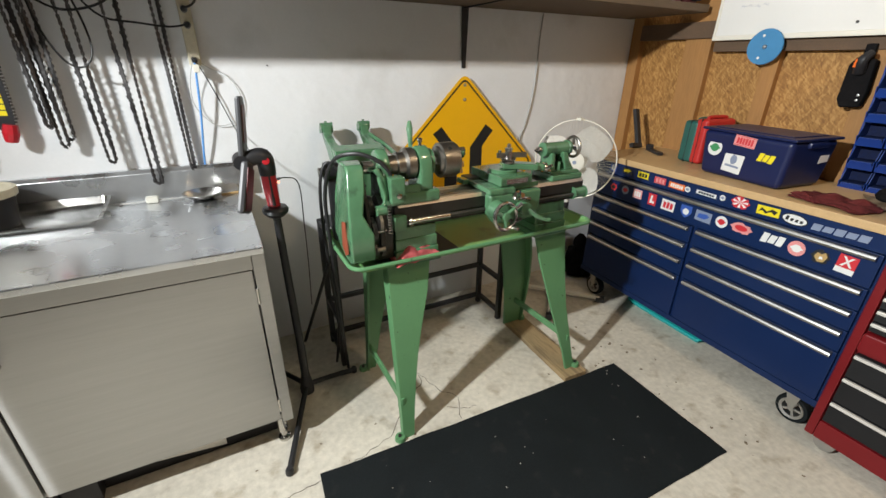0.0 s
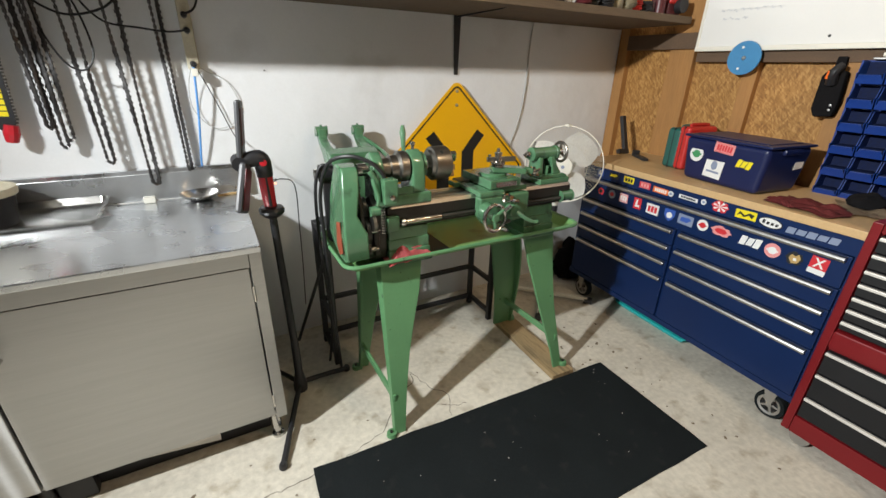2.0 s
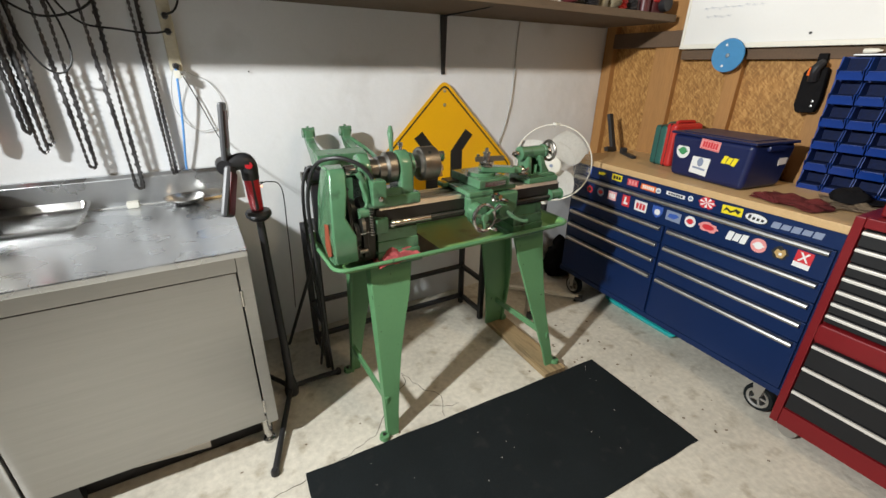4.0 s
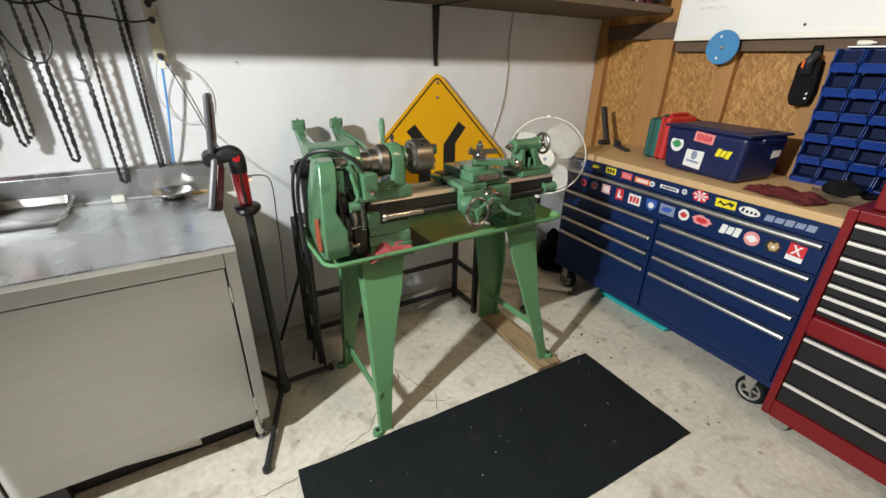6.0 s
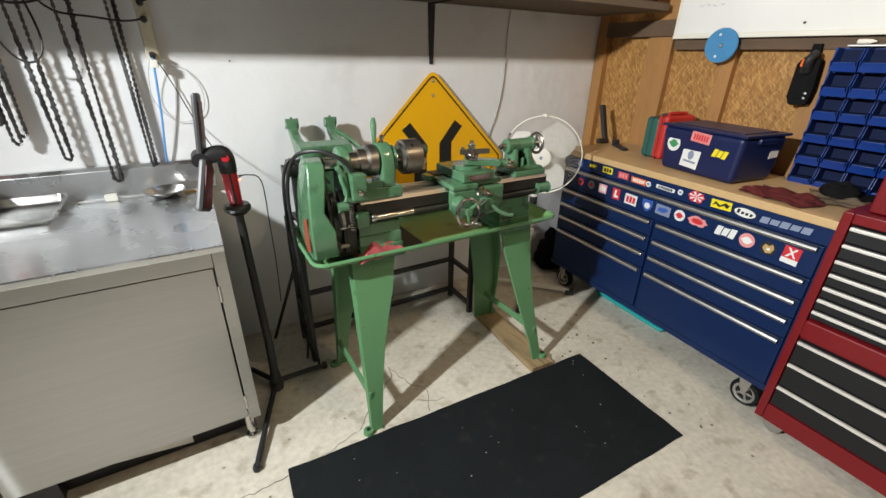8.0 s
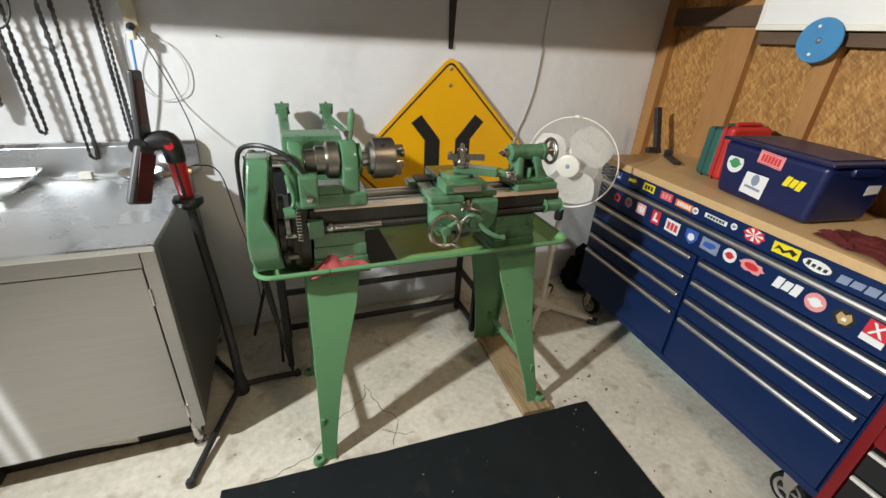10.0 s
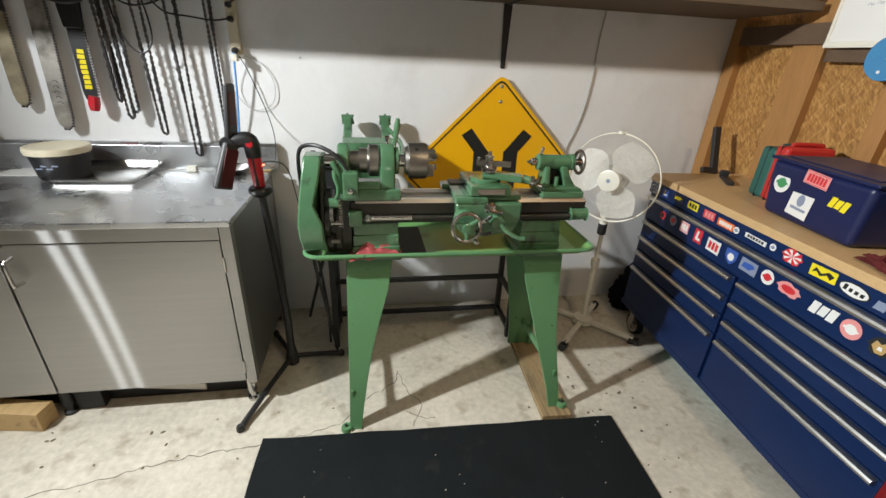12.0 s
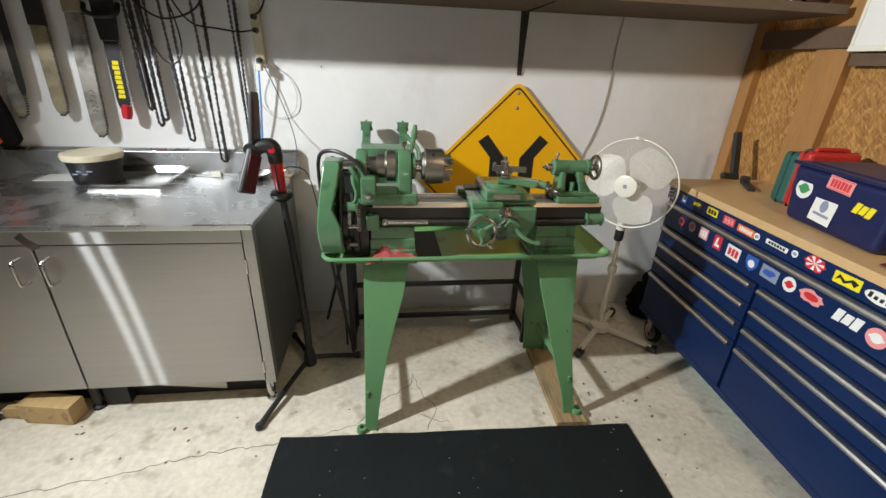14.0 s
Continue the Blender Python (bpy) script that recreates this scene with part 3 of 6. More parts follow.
def sticker(host, x, z, y, w, h, shape, ground, mark, lean=0.0):
    """A printed sticker on a face that looks to local -y: a thin ground with raised marks."""
    m = Matrix.Translation((x, y, z)) @ XZ @ pose(0, 0, 0, 0, 0, lean)
    up = m @ Matrix.Translation((0, 0, 0.0006))
    if shape == "plain_word":
        bm = None
        n = 5 if w > 0.15 else 3
        for k in range(n):
            bm = prism([(px * w / n * 0.42 + (k - (n - 1) / 2) * w / n + 0.12 * pz * h, pz * h * (0.5 - 0.08 * (k % 2))) for px, pz in ((-1, -1), (1, -1), (1, 1), (-1, 1))], m, 0.0006, bm=bm)
        part("sticker", bm, ground, host)
        return
    s = part("sticker", prism(outline(shape, w, h), m, 0.0006), ground, host)
    bm = None
    if shape in ("word", "frame", "split"):
        n = 3 if w < 0.09 else 6
        for k in range(n):
            cx = (k - (n - 1) / 2) * w * 0.8 / n
            bm = prism([(cx + px * w * 0.3 / n, pz * h * 0.3) for px, pz in ((-1, -1), (1, -1), (1.1, 0.2 * (k % 2) + 0.8), (-0.9, 1))], up, 0.0005, bm=bm)
        if shape == "frame":
            for sx in (-1, 1):
                bm = prism([(-w * 0.46, sx * h * 0.42 - 0.001), (w * 0.46, sx * h * 0.42 - 0.001), (w * 0.46, sx * h * 0.42 + 0.001), (-w * 0.46, sx * h * 0.42 + 0.001)], up, 0.0005, bm=bm)
    elif shape == "tri":
        bm = prism([(-w * 0.3, -h * 0.32), (w * 0.3, -h * 0.32), (w * 0.3, -h * 0.12), (0, -h * 0.12), (w * 0.05, h * 0.36), (-w * 0.15, h * 0.36)], up, 0.0005)
    elif shape == "zig":
        bm = prism([(-w * 0.42, -h * 0.25), (-w * 0.3, h * 0.3), (-w * 0.05, -h * 0.05), (w * 0.18, h * 0.3), (w * 0.42, h * 0.1), (w * 0.3, -h * 0.3), (w * 0.15, 0.0), (-w * 0.08, -h * 0.32), (-w * 0.25, 0.0)], up, 0.0005)
    elif shape == "oval":
        bm = prism(outline("oval", w * 0.9, h * 0.82), up, 0.0005)
        part("print", bm, mark, s)
        up = m @ Matrix.Translation((0, 0, 0.0012))
        bm = None
        for k in range(4):
            cx = (k - 1.5) * w * 0.18
            bm = prism([(cx - w * 0.06, -h * 0.18), (cx + w * 0.05, -h * 0.18), (cx + w * 0.07, h * (0.22 if k == 0 else 0.08)), (cx - w * 0.04, h * (0.22 if k == 0 else 0.08))], up, 0.0005, bm=bm)
        mark = ground
    elif shape == "cross":
        bm = prism([(-w * 0.5, -h * 0.5), (w * 0.5, -h * 0.5), (w * 0.5, -h * 0.2), (-w * 0.5, -h * 0.2)], up, 0.0005)
        for sx in (-1, 1):
            bm = prism([(-sx * w * 0.32, -h * 0.12), (-sx * w * 0.18, -h * 0.12), (sx * w * 0.30, h * 0.42), (sx * w * 0.16, h * 0.42)], up @ Matrix.Translation((0, 0, 0.0002 * (sx + 1))), 0.0005, bm=bm)
    elif shape == "emblem":
        bm = prism(outline("disc", w * 0.34, h * 0.36), up, 0.0005)
        bm = prism([(-w * 0.36, -h * 0.30), (w * 0.36, -h * 0.30), (w * 0.36, -h * 0.22), (-w * 0.36, -h * 0.22)], up, 0.0005, bm=bm)
    elif shape == "head":
        bm = prism([(-w * 0.30, -h * 0.05), (-w * 0.08, -h * 0.36), (w * 0.20, -h * 0.30), (w * 0.34, h * 0.05), (w * 0.20, h * 0.34), (w * 0.02, h * 0.16), (-w * 0.18, h * 0.26)], up, 0.0005)
        part("print", bm, mark, s)
        bm, mark = prism([(-w * 0.06, -h * 0.16), (w * 0.14, -h * 0.14), (w * 0.10, h * 0.04), (-w * 0.04, h * 0.02)], m @ Matrix.Translation((0, 0, 0.0012)), 0.0005), S_WHITE
    elif shape == "bar":
        bm = prism([(-w * 0.38, -h * 0.2), (w * 0.1, -h * 0.25), (w * 0.38, h * 0.1), (w * 0.2, h * 0.3), (-w * 0.3, h * 0.2)], up, 0.0005)
    elif shape == "sun":
        for k in range(7):
            a = 2 * math.pi * k / 7
            bm = prism([(0, 0), (w * 0.40 * math.cos(a), h * 0.40 * math.sin(a)), (w * 0.40 * math.cos(a + 0.4), h * 0.40 * math.sin(a + 0.4))], up, 0.0005, bm=bm)
    else:
        bm = prism(outline("disc", w * 0.55, h * 0.5), up, 0.0005)
        if shape == "disc":
            bm = prism([(-w * 0.36, -h * 0.08), (w * 0.36, -h * 0.02), (w * 0.36, h * 0.08), (-w * 0.36, h * 0.05)], up @ Matrix.Translation((0, 0, 0.0003)), 0.0005, bm=bm)
    part("print", bm, mark, s)


def red_chest():
    # local: x along the front from the far end to the near end, y into the chest
    t = thing("red_tool_chest", "red roll cabinet with black drawers and pale pulls", "tool chest", pose(1.985, 0.405, 0, 0, 0, -91.5))
    w, dep = 0.70, 0.46
    part("body", span(0.0, w, 0.02, dep, 0.075, 0.99, 0.006), REDPAINT, t)
    for a, b in ((0.0, 0.03), (w - 0.03, w)):
        part("post", span(a, b, -0.004, 0.03, 0.075, 0.99, 0.005), REDPAINT, t)
    part("base_rail", span(0.03, w - 0.03, -0.003, 0.03, 0.075, 0.155, 0.004), REDPAINT, t)
    part("middle_rail", span(0.03, w - 0.03, -0.018, 0.03, 0.50, 0.575, 0.012), REDPAINT, t)
    part("top_rail", span(0.03, w - 0.03, -0.003, 0.03, 0.955, 0.99, 0.004), REDPAINT, t)

    def drawer(z0, z1):
        d = part("drawer", span(0.034, w - 0.034, -0.001, 0.03, z0 + 0.002, z1 - 0.002, 0.002), DRAWERBLACK, t)
        part("pull", span(0.036, w - 0.036, -0.014, 0.0, z1 - 0.017, z1 - 0.005, 0.003), WHITETRIM, d, "pale metal pull")

    for z0, z1 in ((0.16, 0.262), (0.262, 0.378), (0.378, 0.483), (0.58, 0.622), (0.622, 0.672), (0.672, 0.722), (0.722, 0.775), (0.775, 0.828), (0.828, 0.888), (0.888, 0.95)):
        drawer(z0, z1)
    for x, y in ((0.06, 0.06), (w - 0.06, 0.06), (0.06, dep - 0.06), (w - 0.06, dep - 0.06)):
        part("caster", turned([(0.01, -0.014), (0.036, -0.014), (0.0375, 0), (0.036, 0.014), (0.01, 0.014)], (x, y, 0.0375), (0, 1, 0), 18), ALU, t, "small wheel")
    top = thing("red_top_chest", "red tool box standing on the roll cabinet", "tool box", pose(2.03, 0.36, 0.992, 0, 0, -91.5))
    part("body", span(0.0, 0.62, 0.0, 0.36, 0.0, 0.32, 0.008), REDPAINT, top)
    for k in range(3):
        d = part("drawer", span(0.05, 0.57, -0.006, 0.01, 0.03 + 0.085 * k, 0.105 + 0.085 * k, 0.002), DRAWERBLACK, top)
        part("pull", span(0.06, 0.56, -0.02, -0.004, 0.088 + 0.085 * k, 0.102 + 0.085 * k, 0.003), WHITETRIM, d)


def road_sign():
    # a diamond plate leaning flat on the wall; local x along the wall, y up the plate
    t = thing("road_sign", "yellow diamond road sign with black narrowing-road symbol", "sign", pose(1.335, 2.095, 0.850, 88.9, 0, 0))
    r = 0.521

    def rounded(rr, rad=0.045):
        out = []
        for k in range(4):
            p, a, b = Vector((rr * math.sin(k * math.pi / 2), rr * math.cos(k * math.pi / 2))), Vector((rr * math.sin((k - 1) * math.pi / 2), rr * math.cos((k - 1) * math.pi / 2))), Vector((rr * math.sin((k + 1) * math.pi / 2), rr * math.cos((k + 1) * math.pi / 2)))
            q0, q1 = p + (a - p).normalized() * rad, p + (b - p).normalized() * rad
            for s in (0, 0.25, 0.5, 0.75, 1):
                v = q0 * (1 - s) ** 2 + p * 2 * s * (1 - s) + q1 * s * s
                out.append((v.x, v.y))
        return out[::-1]

    part("plate", prism(rounded(r), Matrix.Identity(4), 0.004), YELLOW, t)
    outer, inner = rounded(r - 0.022, 0.035), rounded(r - 0.034, 0.03)
    bm = bmesh.new()
    for lo_z, hi_z in ((0.0035, 0.0048),):
        vo = [bm.verts.new((*p, hi_z)) for p in outer]
        vi = [bm.verts.new((*p, hi_z)) for p in inner]
        bo = [bm.verts.new((*p, lo_z)) for p in outer]
        bi = [bm.verts.new((*p, lo_z)) for p in inner]
        for k in range(len(vo)):
            j = (k + 1) % len(vo)
            bm.faces.new((vo[k], vo[j], vi[j], vi[k]))
            bm.faces.new((bo[k], bo[j], vo[j], vo[k]))
            bm.faces.new((vi[k], vi[j], bi[j], bi[k]))
    bmesh.ops.recalc_face_normals(bm, faces=bm.faces)
    part("border", bm, SIGNBLACK, t)
    for s in (-1, 1):
        pts = [(s * x, y) for x, y in ((0.197, 0.210), (0.145, 0.247), (0.043, 0.123), (0.043, -0.26), (0.125, -0.26), (0.125, 0.123))]
        part("symbol", prism(pts if s > 0 else pts[::-1], Matrix.Translation((0, 0, 0.0042)), 0.0008), SIGNBLACK, t)
    for y in (0.461, 0.386):
        part("bolt", turned([(0.009, 0), (0.009, 0.003), (0.004, 0.006), (0, 0.0065)], (0, y, 0.004), segments=12), ALU, t)


def rubber_mat():
    bm = bmesh.new()
    nx, ny, sx, sy = 60, 26, 1.497, 0.595
    rows = []
    for j in range(ny + 1):
        rows.append([])
        for i in range(nx + 1):
            x, y = -sx + sx * i / nx, -sy * j / ny
            edge = i in (0, nx) or j in (0, ny)
            x += 0.003 * noise.noise((x * 9, y * 9, 1.0)) * edge
            y += 0.004 * noise.noise((x * 7, y * 7, 5.0)) * edge
            rows[-1].append(bm.verts.new((x, y, 0.007 + 0.0015 * noise.noise((x * 4, y * 4, 2.0)))))
    for j in range(ny):
        for i in range(nx):
            bm.faces.new((rows[j][i], rows[j + 1][i], rows[j + 1][i + 1], rows[j][i + 1]))
    ext = bmesh.ops.extrude_edge_only(bm, edges=[e for e in bm.edges if e.is_boundary])
    for v in ext["geom"]:
        if isinstance(v, bmesh.types.BMVert):
            v.co.z = 0.0005
    bmesh.ops.recalc_face_normals(bm, faces=bm.faces)
    single("floor_mat", bm, RUBBER, "black rubber mat with specks of dust on the floor", "mat", pose(1.695, 1.106, 0, 0, 0, -1.9))


bench()
tool_chest()
red_chest()
road_sign()
rubber_mat()

# shelf along the wall
def wall_shelf():
    t = thing("wall_shelf", "old dark wooden plank shelf on steel brackets", "shelf")
    part("plank", span(-1.2, 2.56, 1.61, 2.12, 1.685, 1.722, 0.004), SHELFWOOD, t)
    for x in (1.335,):
        b = part("bracket", prism([(-0.011, 0.0), (0.011, 0.0), (0.021, 0.29), (-0.021, 0.29)], Matrix.Translation((x, 2.123, 1.395)) @ XZ, 0.006, 0.001), BLACKIRON, t, "tapered steel bracket")
        part("arm", prism([(2.12, 0.0), (1.68, 0.0), (1.72, -0.004), (2.12, -0.008)], Matrix(((0, 0, 1, x - 0.003), (1, 0, 0, 0), (0, 1, 0, 1.684), (0, 0, 0, 1))), 0.006), BLACKIRON, b)


wall_shelf()

# ---- the lathe ----
YZ = Matrix(((0, 0, 1, 0), (1, 0, 0, 0), (0, 1, 0, 0), (0, 0, 0, 1)))  # outline x -> world y, outline y -> world z, depth -> world x


def at_x(x):
    return Matrix.Translation((x, 0, 0)) @ YZ


def sweep_rim(x0, x1, y0, y1, rad, z, r, bm=None):
    pts = []
    for cx, cy, a0 in ((x1 - rad, y1 - rad, 0), (x0 + rad, y1 - rad, 90), (x0 + rad, y0 + rad, 180), (x1 - rad, y0 + rad, 270)):
        for k in range(5):
            a = radians(a0 + 22.5 * k)
            pts.append((cx + rad * math.cos(a), cy + rad * math.sin(a), z))
    pts.append(pts[0])
    return tube(pts, r, 8, bm, smooth=1, ends=False)


def chip_tray(parent):
    x0, x1, y0, y1, rad = 0.412, 1.535, 1.248, 1.665, 0.05
    bm = bmesh.new()
    loops = []
    for inset, z in ((0.002, 0.772), (0.012, 0.768), (0.045, 0.738), (0.07, 0.736)):
        ring = []
        for cx, cy, a0 in ((x1 - rad, y1 - rad, 0), (x0 + rad, y1 - rad, 90), (x0 + rad, y0 + rad, 180), (x1 - rad, y0 + rad, 270)):
            for k in range(6):
                a = radians(a0 + 18 * k)
                rr = max(rad - inset, 0.004)
                sx, sy = (1 if a0 in (0, 270) else -1), (1 if a0 in (0, 90) else -1)
                px, py = cx + rr * math.cos(a), cy + rr * math.sin(a)
                if inset > rad - 0.004:
                    px, py = px - sx * (inset - rad + 0.004), py - sy * (inset - rad + 0.004)
                ring.append(bm.verts.new((px, py, z)))
        loops.append(ring)
    for a, c in zip(loops, loops[1:]):
        for k in range(len(a)):
            j = (k + 1) % len(a)
            bm.faces.new((a[k], a[j], c[j], c[k]))
    bm.faces.new(loops[-1])
    bmesh.ops.recalc_face_normals(bm, faces=bm.faces)
    geom = bmesh.ops.solidify(bm, geom=bm.faces[:], thickness=-0.004)
    p = part("chip_tray", bm, GREENOILY, parent, "oily green sheet-metal chip tray")
    part("rim", sweep_rim(x0, x1, y0, y1, rad, 0.769, 0.008), GREENPALE, p, "rolled tray edge")


def leg(parent, out, inn, y_top, y_foot, side):
    """A cast leg: tapered face plate leaning outwards, a flange along its outer edge and a foot tab."""
    zs = (0.738, 0.60, 0.47, 0.35, 0.23, 0.10, 0.0)
    bm = bmesh.new()
    s = 1 if y_foot > y_top else -1
    face = []
    for z, o, i in zip(zs, out, inn):
        y = y_top + (y_foot - y_top) * ((0.738 - z) / 0.738) ** 1.1
        face.append([bm.verts.new(v) for v in ((o, y, z), (i, y, z), (i, y - s * 0.014, z), (o + (0.012 if i > o else -0.012), y - s * 0.014, z), (o + (0.012 if i > o else -0.012), y - s * (0.03 + 0.05 * z), z), (o, y - s * (0.03 + 0.05 * z), z))])
    for a, c in zip(face, face[1:]):
        for k in range(6):
            j = (k + 1) % 6
            bm.faces.new((a[k], a[j], c[j], c[k]))
    bm.faces.new(face[0])
    bm.faces.new(face[-1][::-1])
    bmesh.ops.recalc_face_normals(bm, faces=bm.faces)
    bevelled(bm, 0.003, 2, 40)
    p = part("leg", bm, GREENPALE, parent, "green painted cast-iron leg")
    sx = -1 if side < 0 else 1
    part("foot", rod((out[-1] + sx * 0.012, y_foot - s * 0.006, 0.0), (out[-1] + sx * 0.012, y_foot - s * 0.006, 0.02), 0.024, 0.021, 18, 0.003), GREENPALE, p)
    part("bolt", rod((out[-1] + sx * 0.014, y_foot - s * 0.006, 0.018), (out[-1] + sx * 0.014, y_foot - s * 0.006, 0.027), 0.008, 0.007, 6), OIL, p)


def lathe():
    t = thing("metal_lathe", "green painted metalworking lathe on cast legs with oily chip tray", "lathe")
    ay, az = 1.352, 1.095
    chip_tray(t)
    lo, li = (0.556, 0.555, 0.553, 0.551, 0.549, 0.546, 0.542), (0.733, 0.712, 0.676, 0.646, 0.624, 0.604, 0.592)
    ro, ri = (1.424, 1.424, 1.425, 1.43, 1.444, 1.458, 1.468), (1.250, 1.276, 1.309, 1.338, 1.368, 1.402, 1.418)
    leg(t, lo, li, 1.305, 1.165, -1)
    leg(t, lo, li, 1.62, 1.66, -1)
    lift = 0.028
    leg(t, ro, ri, 1.305, 1.165, 1)
    leg(t, (1.424, 1.452, 1.478, 1.49, 1.494, 1.49, 1.488), (1.250, 1.288, 1.312, 1.334, 1.352, 1.366, 1.372), 1.612, 1.645, 1)
    for o in t.children:
        if o.name.startswith("leg") and o.data.vertices[0].co.x > 1:
            for v in o.data.vertices:
                v.co.z += lift * (1 - v.co.z / 0.738)
            for c in o.children:
                c.location.z = lift
    for x, z in ((0.558, 0.15), (1.432, 0.175)):
        part("stretcher", prism([(1.195, z), (1.63, z - 0.01), (1.63, z + 0.022), (1.195, z + 0.034)], at_x(x - 0.006), 0.014, 0.003), GREENPALE, t)
    # bed on its two feet
    part("bed", prism([(1.285, 0.962), (1.285, 0.915), (1.298, 0.905), (1.298, 0.878), (1.425, 0.878), (1.425, 0.962), (1.39, 0.962), (1.39, 0.94), (1.325, 0.94), (1.325, 0.962)], at_x(0.585), 0.885, 0.002), BEDIRON, t, "dark oily lathe bed")
    for y, hw in ((1.2995, 0.0155), (1.332, 0.004), (1.384, 0.004), (1.414, 0.007)):
        part("way", prism([(y - hw, 0.958), (y - hw * 0.6, 0.972), (y + hw * 0.6, 0.972), (y + hw, 0.958)], at_x(0.60), 0.865), WAYS, t, "bright ground bed way")
    for x0, x1 in ((0.590, 0.752), (1.226, 1.385)):
        p = part("bed_foot", bevelled(span(x0, x1, 1.292, 1.44, 0.737, 0.88), 0.006), GREEN, t)
        part("pad", bevelled(span(x0 - 0.012, x1 + 0.012, 1.268, 1.455, 0.737, 0.762), 0.007), GREEN, p)
        part("step", bevelled(span(x0 - 0.006, x1 + 0.006, 1.279, 1.45, 0.760, 0.792), 0.006), GREEN, p)
        part("step", bevelled(span(x0 - 0.003, x1 + 0.003, 1.286, 1.445, 0.790, 0.835), 0.006), GREEN, p)
    # lead screw and its bearings
    bm = rod((0.60, 1.278, 0.905), (1.43, 1.278, 0.905), 0.0085)
    part("lead_screw", bm, OIL, t, "dark lead screw")
    part("sleeve", rod((0.64, 1.278, 0.905), (0.80, 1.278, 0.905), 0.0115, segments=20), CHROME, t)
    part("collar", turned([(0.012, 0), (0.017, 0.006), (0.017, 0.016), (0.012, 0.022)], (0.632, 1.278, 0.905), (1, 0, 0)), CHROME, t)
    part("screw_bearing", bevelled(rod((1.41, 1.282, 0.91), (1.475, 1.282, 0.91), 0.022, segments=20), 0.005), GREEN, t)
    part("screw_bearing", bevelled(span(0.575, 0.625, 1.262, 1.31, 0.875, 0.935), 0.008), GREEN, t)
    # headstock: base, two bearing towers, cone pulley
    head = part("headstock", bevelled(span(0.55, 0.762, 1.278, 1.432, 0.967, 1.01), 0.008), GREEN, t)
    tower = [(1.292, 0.99), (1.288, 1.06), (1.298, 1.11), (1.32, 1.143), (ay, 1.157), (1.386, 1.143), (1.408, 1.11), (1.416, 1.06), (1.412, 0.99)]
    part("bearing_tower", prism(tower, at_x(0.690), 0.052, 0.010), GREEN, head)
    part("bearing_cap", turned([(0.03, 0), (0.048, 0.004), (0.048, 0.014), (0.03, 0.018)], (0.740, ay, az), (1, 0, 0)), GREEN, head)
    part("bearing_tower", prism(tower, at_x(0.545), 0.04, 0.010), GREEN, head)
    part("cheek", bevelled(span(0.585, 0.69, 1.286, 1.30, 1.0, 1.035), 0.006), GREEN, head)
    part("oil_cup", turned([(0.006, 0), (0.006, 0.012), (0.009, 0.014), (0.009, 0.024), (0, 0.028)], (0.716, ay, 1.155), segments=12), CHROME, head)
    part("cone_pulley", turned([(0.02, 0.0), (0.034, 0.002), (0.034, 0.030), (0.043, 0.032), (0.043, 0.058), (0.047, 0.060), (0.056, 0.066), (0.056, 0.094), (0.052, 0.098), (0.02, 0.1)], (0.588, ay, az), (1, 0, 0), 32), CHUCKIRON, t, "worn steel cone pulley")
    part("spindle", rod((0.50, ay, az), (0.80, ay, az), 0.022), CHROME, t)
    ch = part("chuck", turned([(0.03, 0.0), (0.048, 0.002), (0.052, 0.012), (0.062, 0.014), (0.0635, 0.018), (0.0635, 0.074), (0.060, 0.080), (0.016, 0.080), (0.016, 0.06), (0.0, 0.06)], (0.776, ay, az), (1, 0, 0), 40), CHUCKIRON, t, "three-jaw steel chuck")
    for k in range(3):
        a = radians(40 + 120 * k)
        m = Matrix.Translation((0.856, ay, az)) @ Matrix.Rotation(a, 4, "X")
        b = box(0.012, 0, 0.034, 0.028, 0.018, 0.044, 0.003)
        b = box(0.02, 0, 0.022, 0.03, 0.016, 0.022, 0.002, bm=b)
        b.transform(m)
        part("jaw", b, CHROME, ch)
        b = rod((-0.04, 0, 0.056), (-0.04, 0, 0.0645), 0.007, segments=10)
        b.transform(m)
        part("key_socket", b, OIL, ch)
    # upright lever with a flattened grip behind the front bearing
    part("belt_lever", tube([(0.738, 1.47, 1.03), (0.745, 1.50, 1.10), (0.756, 1.53, 1.15), (0.763, 1.55, 1.185), (0.766, 1.556, 1.213)], [0.008, 0.008, 0.010, 0.0135, 0.006], 10), GREEN, t, "green hand lever")
    # gear guard: outline across the bed, raised along it
    guard = [(1.245, 0.80), (1.228, 0.85), (1.226, 0.90), (1.245, 0.965), (1.275, 1.04), (1.30, 1.098), (1.315, 1.115), (1.385, 1.118), (1.41, 1.10), (1.43, 1.0), (1.435, 0.86), (1.40, 0.80), (1.34, 0.775), (1.28, 0.778)]
    cover = prism(guard, at_x(0.408), 0.068, 0.008, segments=3)
    for v in cover.verts:
        v.co.x += 0.024 * max(0.0, min(1.0, (v.co.z - 0.90) / 0.2)) ** 1.3 + 0.010 * max(0.0, (0.86 - v.co.z) / 0.08)
        if v.co.x > 0.44 and v.co.y < 1.34:
            v.co.x += 0.016 if v.co.z < 0.91 else (-0.018 if v.co.z < 1.0 else -0.008)
    g = part("gear_guard", cover, GREEN, t, "rounded green gear cover")
    part("plate", prism([(1.262, 0.83), (1.30, 0.81), (1.33, 0.84), (1.315, 0.93), (1.275, 0.94)], at_x(0.4055), 0.003), BRASSRED, g, "rusty red plate")
